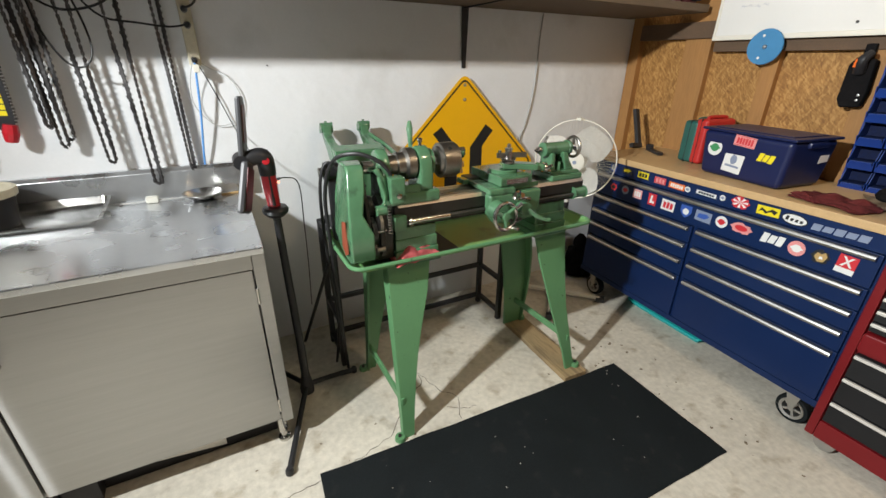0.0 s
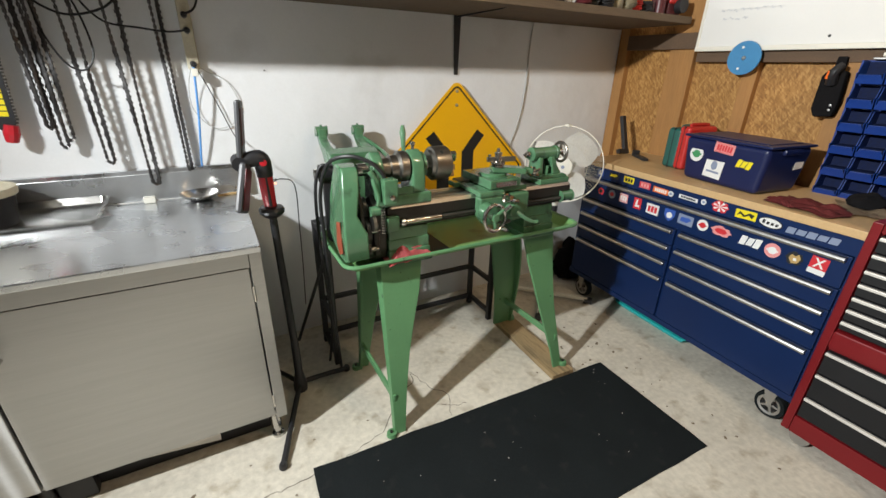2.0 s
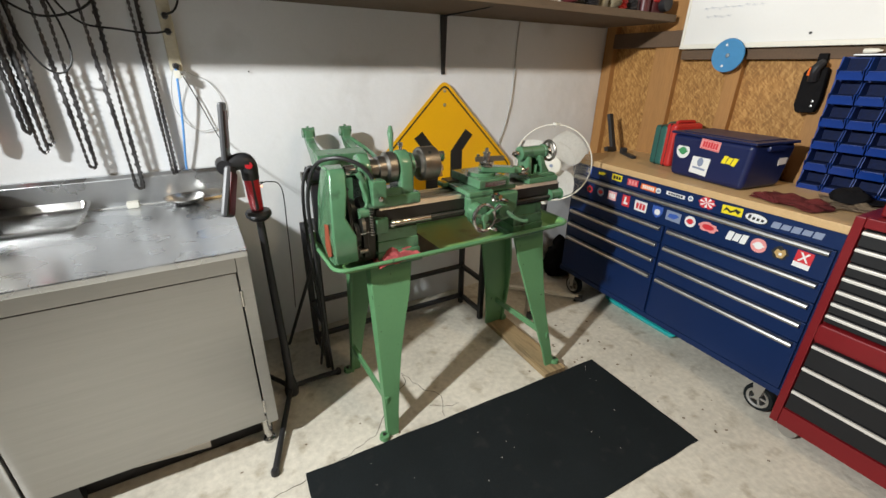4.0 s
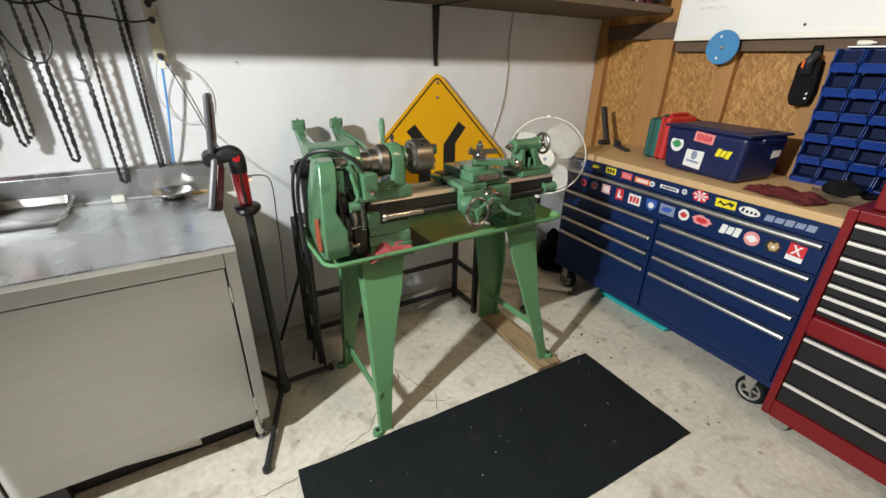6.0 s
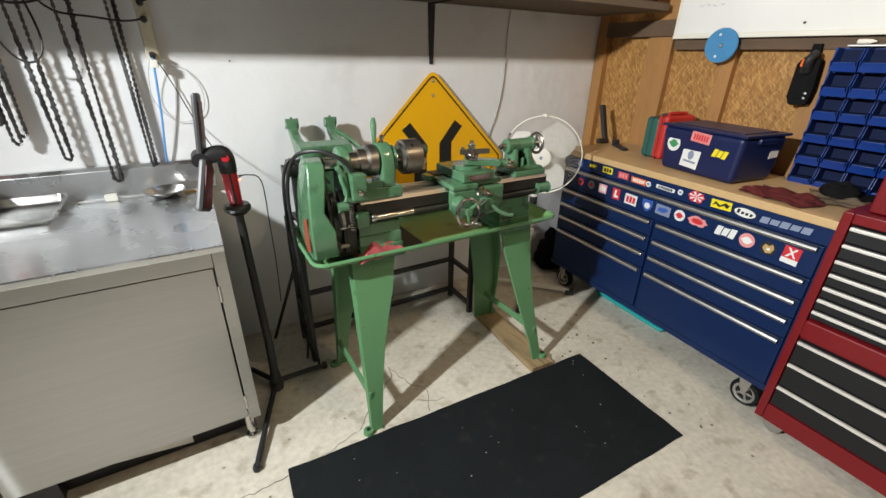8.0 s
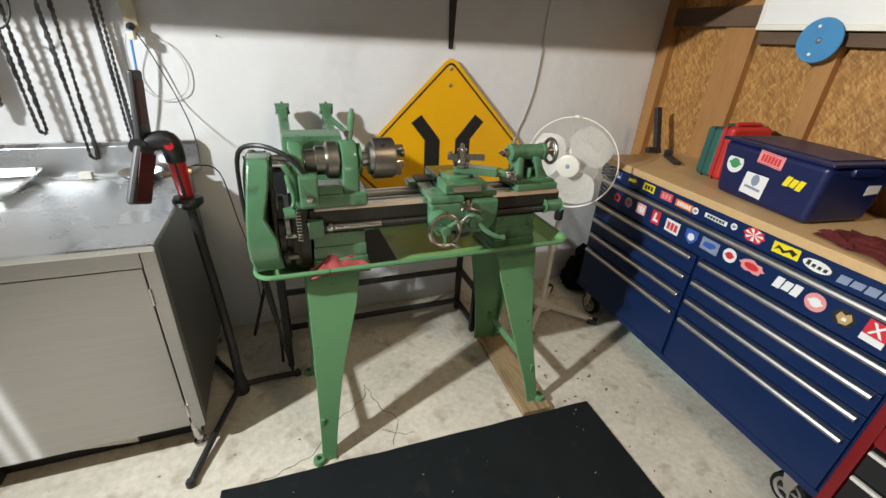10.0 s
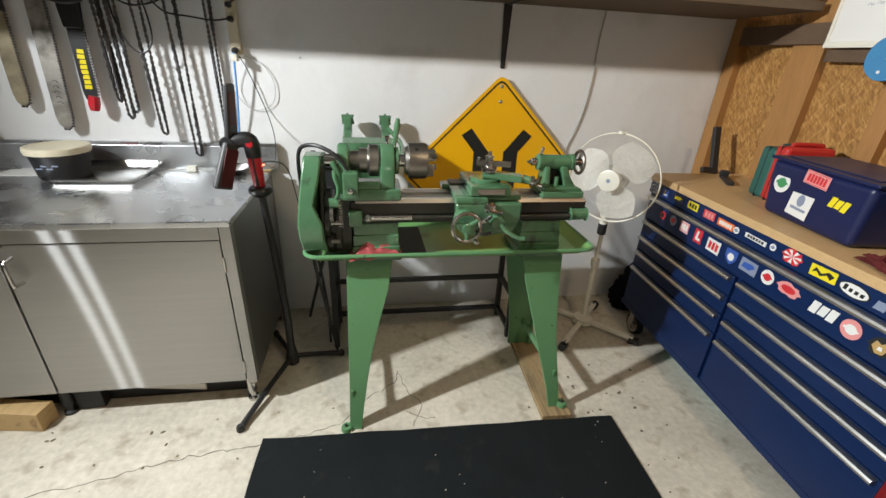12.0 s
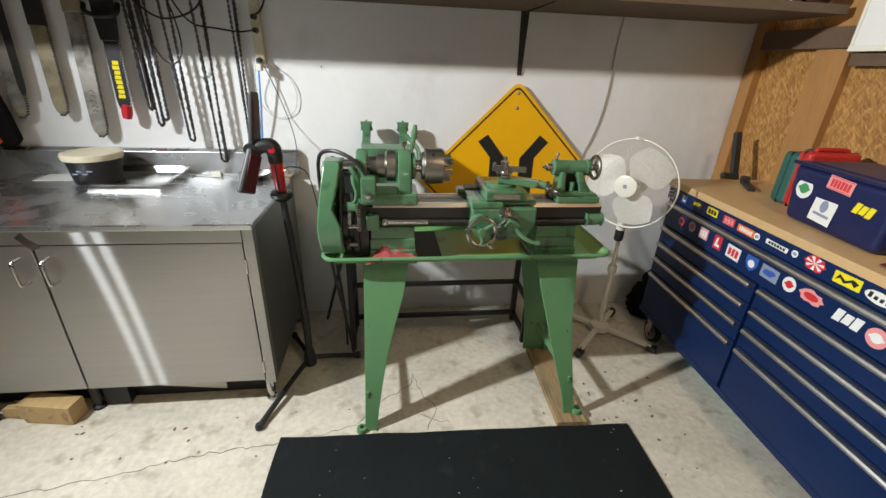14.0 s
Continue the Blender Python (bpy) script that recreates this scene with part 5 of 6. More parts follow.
def work_light():
    t = thing("work_light_stand", "black pole stand with a folding red and black work light", "work light")
    x, y = 0.226, 1.545
    part("pole", tube([(x + 0.02, y + 0.07, 0.26), (x + 0.012, y + 0.05, 0.55), (x, y, 0.925)], [0.017, 0.016, 0.014], 12), BLACKIRON, t)
    part("ring", turned([(0.014, -0.03), (0.03, -0.022), (0.044, -0.008), (0.046, 0.004), (0.040, 0.014), (0.022, 0.018)], (x, y, 0.928), segments=28), BLACKPLASTIC, t)
    part("hub", turned([(0.03, 0), (0.032, 0.03), (0.026, 0.06), (0.019, 0.10)], (x + 0.02, y + 0.07, 0.012), segments=16), BLACKIRON, t)
    part("lower_tube", rod((x + 0.02, y + 0.07, 0.08), (x + 0.02, y + 0.07, 0.27), 0.018), BLACKIRON, t)
    for ex, ey in ((0.10, 1.215), (0.48, 1.66), (0.12, 1.86)):
        l = part("leg", tube([(x + 0.02, y + 0.07, 0.05), ((x + ex) / 2 + 0.01, (y + ey) / 2 + 0.035, 0.036), (ex, ey, 0.014)], [0.012, 0.0115, 0.0125], 10), BLACKIRON, t)
        part("foot", turned([(0.013, 0), (0.016, 0.004), (0.016, 0.02), (0.011, 0.03)], (ex, ey, 0.0), segments=12), BLACKPLASTIC, l)
    g = part("grip", tube([(x - 0.001, y, 0.94), (x - 0.004, y - 0.002, 1.0), (x - 0.006, y - 0.004, 1.075)], [0.021, 0.024, 0.026], 14), REDPLASTIC, t, "red moulded grip")
    part("side_rib", tube([(x - 0.002, y - 0.02, 0.95), (x - 0.006, y - 0.024, 1.065)], [0.006, 0.006], 8, smooth=1), BLACKPLASTIC, g)
    part("elbow", tube([(x - 0.006, y - 0.004, 1.06), (x - 0.008, y - 0.006, 1.105), (x - 0.02, y - 0.01, 1.125), (x - 0.055, y - 0.015, 1.122), (x - 0.075, y - 0.02, 1.11)], [0.028, 0.030, 0.03, 0.027, 0.026], 12), BLACKPLASTIC, t)
    part("button", turned([(0.0, 0.03), (0.012, 0.029), (0.013, 0.02)], (x - 0.012, y - 0.008, 1.112), (0.1, -1, 0.05), 16), REDPLASTIC, t, "red round button")
    hinge = part("hinge", rod((x - 0.085, y - 0.045, 1.115), (x - 0.085, y + 0.03, 1.115), 0.024, segments=16), BLACKPLASTIC, t)
    # upper and lower light panels, folded open at the hinge
    face = Matrix.Rotation(radians(-17), 4, "Z")
    mup = Matrix.Translation((x - 0.075, y - 0.012, 1.12)) @ face @ Matrix.Rotation(radians(5), 4, "Y") @ Matrix.Rotation(radians(-3), 4, "X")
    up = box(0, 0, 0.10, 0.018, 0.066, 0.20, 0.008)
    for v in up.verts:
        v.co.y *= 1 - 0.25 * max(0, v.co.z - 0.02) / 0.18
    up.transform(mup)
    u = part("upper_panel", up, GREYPLASTIC, t, "dark folding lamp panel")
    b = box(0.0095, 0, 0.115, 0.004, 0.040, 0.12, 0.002)
    b.transform(mup)
    part("cover", b, DARKRED, u)
    mlo = Matrix.Translation((x - 0.07, y - 0.055, 1.105)) @ face @ Matrix.Rotation(radians(-20), 4, "X") @ Matrix.Rotation(radians(8), 4, "Y")
    lo = box(0, 0, -0.07, 0.024, 0.095, 0.17, 0.010)
    for v in lo.verts:
        v.co.y *= 1 - 0.3 * max(0, v.co.z + 0.07) / 0.085
    lo.transform(mlo)
    w = part("lower_panel", lo, GREYPLASTIC, t, "dark folding lamp panel")
    b = box(0.0125, 0, -0.075, 0.005, 0.07, 0.14, 0.002)
    b.transform(mlo)
    part("cover", b, DARKRED, w)
    led = bpy.data.materials.new("charge_led")
    led.use_nodes = True
    bs = led.node_tree.nodes["Principled BSDF"]
    bs.inputs["Emission Color"].default_value, bs.inputs["Emission Strength"].default_value = (1.0, 0.16, 0.05, 1), 6.0
    part("charge_light", box(x + 0.024, y - 0.008, 1.03, 0.006, 0.006, 0.005, 0.001), led, t, "small glowing red charge light")
    part("charge_cord", tube([(x + 0.02, y, 1.035), (x + 0.05, y + 0.01, 1.04), (x + 0.10, y + 0.05, 1.0), (x + 0.115, y + 0.15, 0.80), (x + 0.13, y + 0.28, 0.55), (x + 0.13, y + 0.35, 0.3)], 0.0022, 6), CABLE, t)


work_light()


def floor_bits():
    t = thing("wood_offcut", "split pine offcut wedged under the steel bench", "wood block", pose(-0.95, 1.42, 0.001, 0, 0, -8))
    part("block", prism([(0.10, 0.0), (0.30, 0.0), (0.30, 0.088), (0.20, 0.092), (0.085, 0.096), (0.09, 0.05)], XZ, 0.08, 0.003), PINE, t)
    part("splinter", prism([(-0.01, 0.004), (0.11, 0.0), (0.11, 0.052), (0.06, 0.058), (-0.005, 0.05)], Matrix.Translation((0, -0.006, 0)) @ XZ, 0.055, 0.003), PINE, t)
    single("rubber_wedge", bevelled(prism([(-0.13, 0.0), (0.03, 0.0), (0.045, 0.035), (0.01, 0.075), (-0.13, 0.085)], XZ, 0.12), 0.010), BLACKPLASTIC, "black rubber wedge lying on the floor by the bench", "wedge", pose(-1.02, 1.36, 0.0, 0, 0, -10))
    k = thing("scraper", "yellow-handled scraper hanging in front of the bench door", "scraper", pose(-0.905, 1.318, 0.315, 0, 6, 0))
    part("handle", turned([(0.0, 0.0), (0.012, 0.002), (0.016, 0.02), (0.0145, 0.07), (0.017, 0.12), (0.012, 0.14), (0.005, 0.145), (0, 0.146)], segments=18), YELLOW, k, "yellow plastic handle")
    part("tip", turned([(0.0, -0.022), (0.004, -0.02), (0.007, -0.004), (0.006, 0.003), (0, 0.004)], segments=12), CHROME, k)
    part("blade", span(-0.008, 0.008, -0.002, 0.002, 0.142, 0.29, 0.001), CHROME, k)
    part("cord", tube([(0.0, 0.0, 0.285), (-0.01, 0.004, 0.34), (-0.03, 0.006, 0.40), (-0.06, 0.024, 0.46)], 0.0025, 6), CABLE, k)
    single("black_block", span(-0.05, 0.05, -0.04, 0.04, 0, 0.10, 0.004), BLACKIRON, "black block under the steel bench", "block", pose(-0.55, 1.45, 0.0, 0, 0, 3))
    tr = thing("drip_tray", "shallow teal plastic tray under the tool chest", "tray", pose(2.42, 1.245, 0, 0, 0, -3))
    b = box(0, 0, 0.02, 0.34, 0.50, 0.035, 0.012)
    for v in b.verts:
        if v.co.z < 0.02:
            v.co.x *= 0.94
            v.co.y *= 0.96
    part("tray", b, TEAL, tr)
    part("lip", sweep_rim(-0.175, 0.175, -0.255, 0.255, 0.03, 0.036, 0.005), TEAL, tr)
    bm = turned([(0.0, 0.0), (0.07, 0.0), (0.095, 0.03), (0.092, 0.08), (0.075, 0.13), (0.07, 0.18), (0.045, 0.22), (0.035, 0.27), (0.02, 0.30), (0, 0.305)], segments=44)
    bmesh.ops.subdivide_edges(bm, edges=bm.edges[:], cuts=2)
    for v in bm.verts:
        if v.co.z > 0.005:
            q = v.co.copy()
            fold = abs(noise.noise(q * 11)) - 0.25 + 0.5 * abs(noise.noise(q * 26 + Vector((4, 1, 0))))
            v.co += Vector((q.x, q.y, 0)).normalized() * 0.062 * fold + Vector((noise.noise(q * 7), noise.noise(q * 7 + Vector((5, 0, 0))), 0)) * 0.03
    single("tool_bag", bm, DARKCLOTH, "dark crumpled bag slumped in the corner", "bag", pose(2.285, 1.985, 0.0))


floor_bits()


# ---- on the tool chest ----
CHEST = pose(2.113, 1.80, 0, 0, 0, -93.0)
TOPZ = 0.939


def chest_things():
    # blue storage bin with lid, its long side to the wall
    t = thing("storage_bin", "dark blue plastic storage bin with lid and stickers", "storage bin", pose(2.314, 1.024, TOPZ, 0, 0, -97))
    b = box(0, 0, 0.103, 0.415, 0.30, 0.206, 0.024, 3)
    for v in b.verts:
        k = 0.91 + 0.09 * (v.co.z / 0.206)
        v.co.x, v.co.y = v.co.x * k, v.co.y * k
    body = part("body", b, NAVYPLASTIC, t)
    part("lid", box(0, 0, 0.210, 0.428, 0.31, 0.012, 0.005, 3), NAVYPLASTIC, t)
    part("lid_panel", box(0, 0, 0.217, 0.35, 0.23, 0.006, 0.003), NAVYPLASTIC, t)
    for s in (-1, 1):
        part("handle", box(s * 0.208, 0, 0.188, 0.022, 0.12, 0.026, 0.008), NAVYPLASTIC, t)
    for x, z, w, h, shape, g, m in ((-0.130, 0.128, 0.072, 0.074, "disc", S_WHITE, S_GREEN), (0.006, 0.176, 0.098, 0.046, "frame", S_PINK, S_RED), (-0.026, 0.090, 0.092, 0.118, "emblem", S_WHITE, S_GREY), (0.112, 0.122, 0.070, 0.036, "plain_word", S_YELLOW, S_YELLOW)):
        sticker(body, x, z, -0.1374 - 0.0135 * z / 0.206, w, h, shape, g, m, -4)
    s = part("side_sticker", prism([(-0.03, -0.02), (0.03, -0.014), (0.03, 0.03), (-0.03, 0.022)], Matrix.Translation((0.2005, 0.085, 0.125)) @ Matrix.Rotation(radians(90), 4, "Z") @ XZ, 0.001), S_WHITE, body)
    # two tool cases behind it
    for name, label, m, mat_, sz, ly in (("green_case", "dark green plastic tool case standing on edge", pose(2.455, 1.395, TOPZ, 0, 0, -98), GREENCASE, (0.09, 0.24, 0.215), 0), ("red_case", "red plastic tool case standing on edge", pose(2.435, 1.338, TOPZ, 0, 0, -98), REDCASE, (0.07, 0.21, 0.23), 0)):
        c = thing(name, label, "tool case", m)
        part("shell", box(0, 0, sz[2] / 2, sz[0], sz[1], sz[2], 0.018, 3), mat_, c)
        part("seam", box(0, 0, sz[2] / 2, 0.004, sz[1] + 0.002, sz[2] + 0.002, 0.001), BLACKPLASTIC, c)
        part("handle", tube([(0, -0.06, sz[2] - 0.005), (0, -0.055, sz[2] + 0.008), (0, 0.055, sz[2] + 0.008), (0, 0.06, sz[2] - 0.005)], 0.009, 8), mat_, c)
    sq = thing("try_square", "black steel square leaning upright in the corner", "square", pose(2.45, 1.79, TOPZ, -22, 6, 0))
    part("blade", span(-0.018, 0.018, -0.012, 0.012, 0.0, 0.245, 0.004), BLACKIRON, sq)
    part("stock", span(-0.07, 0.02, -0.015, 0.015, 0.0, 0.028, 0.004), BLACKIRON, sq)
    cl = thing("clamp_bracket", "dark iron bracket lying on the chest top", "bracket", pose(2.40, 1.64, TOPZ, 0, 0, 60))
    part("bar", span(-0.09, 0.09, -0.016, 0.016, 0.0, 0.018, 0.004), BLACKIRON, cl)
    part("jaw", box(0.07, 0, 0.024, 0.03, 0.04, 0.03, 0.006), BLACKIRON, cl)
    crumpled("knitted_glove", "dark red knitted work gloves in a heap", 2.175, 0.65, TOPZ, 0.20, 0.26, 0.03, GLOVE, "gloves", 5.0, -8)
    for k, (gx, gy, turn) in enumerate(((2.12, 0.735, 62), (2.15, 0.765, 74), (2.105, 0.70, 50))):
        crumpled("glove_finger", "loose knitted finger of a dark red work glove", gx, gy, TOPZ, 0.07, 0.026, 0.010, GLOVE, "gloves", 3.0 + k, turn, 12, 0.012)
    crumpled("tan_cloth", "tan crumpled cloth on the chest top", 2.33, 0.52, TOPZ, 0.22, 0.2, 0.03, TAN, "cloth", 9.0, 20)
    hat = thing("soft_hat", "black soft cap lying on a cloth", "cap", pose(2.35, 0.535, TOPZ + 0.016, 0, 0, 30))
    bm = turned([(0.0, 0.042), (0.02, 0.045), (0.04, 0.04), (0.056, 0.028), (0.064, 0.012), (0.06, 0.0), (0, 0.0)], segments=28)
    for v in bm.verts:
        v.co += Vector((noise.noise(v.co * 22), noise.noise(v.co * 25 + Vector((3, 0, 0))), noise.noise(v.co * 21 + Vector((0, 7, 0))))) * 0.020 * (v.co.z > 0.004)
    part("crown", bm, DARKCLOTH, hat)
    part("brim", prism([(-0.06, -0.05), (-0.04, -0.13), (0.0, -0.145), (0.04, -0.13), (0.06, -0.05)], Matrix.Translation((0, 0, 0.004)), 0.004, 0.0015), DARKCLOTH, hat)


chest_things()


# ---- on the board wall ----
# Near-black blue that paints the shade inside the bins.
BINSHADE = mat("bin_shade", (0.004, 0.010, 0.045), 0.7, 0.0, vary=0.4, scale=40, grain=0.3, gscale=120, bump=0.002, bscale=60, spec=0.2)


def louvre_bins():
    rack = thing("bin_rack", "blue wall panel carrying rows of small parts bins", "bin rack")
    part("panel", span(2.585, 2.60, 0.185, 0.785, 0.925, 1.50, 0.003), BINBLUE, rack)
    part("side_flange", span(2.545, 2.60, 0.785, 0.791, 0.925, 1.50, 0.001), BINBLUE, rack)
    master = None
    for r in range(6):
        for c in range(6):
            m = pose(2.585, 0.731 - 0.0965 * c, 0.926 + 0.0965 * r)
            if master is None:
                b = thing("parts_bin", "small open-fronted blue plastic parts bin", "parts bin", m, "blue parts bins on the rack")
                part("back", span(-0.005, 0.0, -0.045, 0.045, 0.0, 0.085, 0.001), BINSHADE, b)
                part("base", span(-0.080, -0.004, -0.045, 0.045, 0.0, 0.003, 0.001), BINBLUE, b)
                for s in (-1, 1):
                    part("side", prism([(0, 0), (-0.082, 0), (-0.094, 0.040), (-0.082, 0.044), (-0.066, 0.088), (0, 0.088)], Matrix.Translation((0, s * 0.044 + 0.0015, 0)) @ XZ, 0.003), BINBLUE, b)
                part("front", prism([(-0.044, 0), (0.044, 0), (0.044, 0.010), (0.036, 0.032), (-0.036, 0.032), (-0.044, 0.010)], Matrix(((0, -0.28, 1, -0.083), (1, 0, 0, 0), (0, 1, 0, 0), (0, 0, 0, 1))), 0.003), BINBLUE, b)
                part("lip", box(-0.0920, 0, 0.0335, 0.008, 0.074, 0.004, 0.0015), BINBLUE, b)
                # Added block: keeps the inside of the bin as dark as its shade.
                part("filling", box(-0.042, 0, 0.020, 0.070, 0.082, 0.036, 0.008), BINSHADE, b, "dark block standing in for the shade inside the bin")
                master = b
            else:
                copy_thing(master, m)
    single("clear_bottle", turned([(0.0, 0), (0.009, 0.002), (0.010, 0.02), (0.009, 0.045), (0.004, 0.055), (0.004, 0.062), (0, 0.063)], axis=(0, -1, 0), segments=16), FANWHITE, "small white bottle lying on the bin rack", "bottle", pose(2.575, 0.74, 1.522))
    single("small_rail", span(2.55, 2.60, 0.2, 0.76, 1.502, 1.510, 0.002), ALU, "thin aluminium ledge above the parts bins", "ledge")


louvre_bins()


def wall_things():
    w = thing("whiteboard", "white writing board with pale frame and faint marks", "whiteboard")
    part("panel", span(2.578, 2.594, 0.10, 1.55, 1.565, 2.25, 0.001), WHITE, w)
    part("frame", span(2.566, 2.596, 0.09, 1.56, 1.545, 1.568, 0.004), FANWHITE, w)
    part("frame", span(2.572, 2.596, 1.548, 1.562, 1.567, 2.25, 0.003), FANWHITE, w)
    part("frame", span(2.572, 2.596, 0.09, 1.56, 2.248, 2.265, 0.003), FANWHITE, w)
    for row, count, top in ((0, 9, 1.735), (1, 4, 1.695)):
        for k in range(count):
            y, z = 1.47 - 0.034 * k - 0.02 * row, top + 0.003 * math.sin(2.3 * k)
            part("scribble", tube([(2.577, y, z), (2.577, y - 0.009, z + 0.008), (2.577, y - 0.016, z - 0.002), (2.577, y - 0.024, z + 0.006)], 0.0008, 4), S_GREY, w, "faint grey pen mark")
    for y in (0.95, 0.62):
        part("magnet", turned([(0.006, 0.0), (0.006, 0.003), (0.0, 0.004)], (2.578, y, 1.60 - 0.02 * (y < 0.8)), (-1, 0, 0), 12), S_BLACK, w, "small black magnet")
    d = thing("grinding_disc", "flat blue plastic disc hung on a stud", "disc", pose(2.555, 1.272, 1.51, 0, -90, 0))
    part("disc", turned([(0.008, 0), (0.079, 0), (0.081, 0.003), (0.079, 0.008), (0.02, 0.006), (0.008, 0.006)], segments=48), DISCBLUE, d)
    part("centre", turned([(0.0, 0.012), (0.007, 0.011), (0.012, 0.004), (0.012, -0.04), (0, -0.04)], segments=14), ALU, d)
    for k in range(2):
        part("hole", turned([(0, 0.0085), (0.006, 0.0085), (0.006, 0.006), (0, 0.006)], (0.05 * (1 - 2 * k), 0.015, 0), segments=12), S_WHITE, d)
    h = thing("drill_holster", "black tool holster hung on the wall", "holster", pose(2.59, 0.868, 1.275))
    part("pouch", prism([(-0.05, -0.01), (0.04, -0.015), (0.06, 0.02), (0.06, 0.16), (0.035, 0.19), (-0.05, 0.18), (-0.06, 0.05)], Matrix(((0, 0, -1, 0), (0.8, 0, 0, 0), (0, 1, 0, 0), (0, 0, 0, 1))), 0.045, 0.012), DARKCLOTH, h)
    part("strap", prism([(-0.02, 0.12), (0.025, 0.12), (0.02, 0.24), (-0.015, 0.24)], Matrix(((0, 0, -1, 0), (1, 0, 0, 0), (0, 1, 0, 0), (0, 0, 0, 1))), 0.02, 0.004), DARKCLOTH, h)
    part("tool", tube([(-0.05, 0.0, 0.13), (-0.07, -0.005, 0.175), (-0.05, -0.02, 0.205)], [0.022, 0.02, 0.015], 10), BLACKPLASTIC, h)
    part("trigger", tube([(-0.072, 0.012, 0.15), (-0.08, 0.008, 0.18)], [0.009, 0.007], 8, smooth=1), ORANGE, h, "orange trigger")
    for z in (0.02, 0.04):
        part("rivet", turned([(0.0, 0.003), (0.005, 0.002), (0.005, 0)], (-0.061, -0.03 , z), (-1, 0, 0), 8), ALU, h)


wall_things()

# ---- hung on the white wall ----
def saw_chain(x, tip, lean, gap, label, off=0.055, top=1.98, pitch=0.0105, teeth=True):
    """A loop of saw chain over a nail: paired side plates, rivets and cutters down two strands."""
    t = thing("saw_chain", label, "saw chain", pose(x, WY, 0), "saw chains hung on the wall")
    verts, faces = [], []

    def plate(c, along, up, size, thick, h):
        side = along.cross(up)
        b = len(verts)
        for sa in (-1, 1):
            for su in (-1, 1):
                for ss in (-1, 1):
                    verts.append(c + along * sa * size + up * su * h + side * ss * thick)
        for f in ((0, 1, 3, 2), (4, 6, 7, 5), (0, 4, 5, 1), (2, 3, 7, 6), (0, 2, 6, 4), (1, 5, 7, 3)):
            faces.append(tuple(b + i for i in f))

    n = int((top - tip) / pitch)
    path = []
    for k in range(n + 1):
        s = k / n
        path.append(Vector((-gap * (0.5 + 0.5 * math.cos(math.pi * s) * 0.6 + 0.2) * 0.5 + lean * (s - 1), -off + 0.006 * math.sin(5 * s), top - (top - tip) * s)))
    path2 = []
    for k in range(n + 1):
        s = k / n
        path2.append(Vector((gap * (0.7 - 0.35 * s) * 0.7 + lean * (s - 1), -off + 0.004 * math.sin(4 * s + 1), top - (top - tip) * s)))
    bottom = [Vector(((path[-1].x * (1 - a) + path2[-1].x * a), -off, tip - 0.012 * math.sin(math.pi * a))) for a in (0.25, 0.5, 0.75)]
    whole = path + bottom + path2[::-1]
    for i in range(len(whole) - 1):
        p, q_ = whole[i], whole[i + 1]
        along = (q_ - p).normalized()
        turn = 0.7 + 0.6 * math.sin(i * 0.13)
        out = Vector((math.sin(turn), -math.cos(turn), 0))
        out = (out - along * out.dot(along)).normalized()
        mid = (p + q_) / 2
        plate(mid, along, out, pitch * 0.6, 0.0026 if i % 2 else 0.0054, 0.0054)
        if i % 2 == 0:
            plate(mid + out * 0.0065, along, out, 0.0034, 0.0016, 0.0036)
        if teeth and i % 4 == 1:
            plate(mid - out * 0.007, along, out, 0.0055, 0.004, 0.0034)
    me = bpy.data.meshes.new("chain_run")
    me.from_pydata(verts, [], faces)
    me.materials.append(CHAINIRON)
    ob = new("chain_run", me)
    ob.parent = t
    tagged(ob, "oily steel chain links", kind="stuff")
    part("nail", rod((0, 0.02, top + 0.004), (0, -off - 0.03, top + 0.01), 0.003, segments=8), BLACKIRON, t)


saw_chain(-0.425, 1.125, 0.012, 0.045, "short oily saw chain in a bunched loop")
saw_chain(-0.405, 1.15, 0.012, 0.05, "short oily saw chain in a bunched loop", off=0.045)
saw_chain(-0.448, 1.20, 0.014, 0.03, "short oily saw chain in a bunched loop", off=0.07)
saw_chain(-0.298, 1.055, 0.02, 0.05, "dark saw chain in a narrow loop")
saw_chain(-0.165, 0.955, 0.012, 0.055, "long saw chain reaching down to the bench", off=0.06)
saw_chain(-0.030, 0.99, 0.006, 0.03, "fine long saw chain beside the power strip", off=0.03, teeth=False)


def guide_bar(x, tip, w, top, lean, mat_, label, extra=None, off=0.035):
    t = thing("guide_bar", label, "guide bar", pose(x, WY - off, tip, 0, lean, 0), "chainsaw bars hung on the wall")
    L = top - tip
    pts = [(-w * 0.16, 0.0), (w * 0.16, 0.0), (w * 0.36, 0.015), (w * 0.47, 0.05), (w * 0.5, L * 0.4), (w * 0.48, L), (-w * 0.48, L), (-w * 0.5, L * 0.4), (-w * 0.47, 0.05), (-w * 0.36, 0.015)]
    body = part("bar", prism(pts, XZ, 0.006, 0.0015), mat_, t)
    return t, body


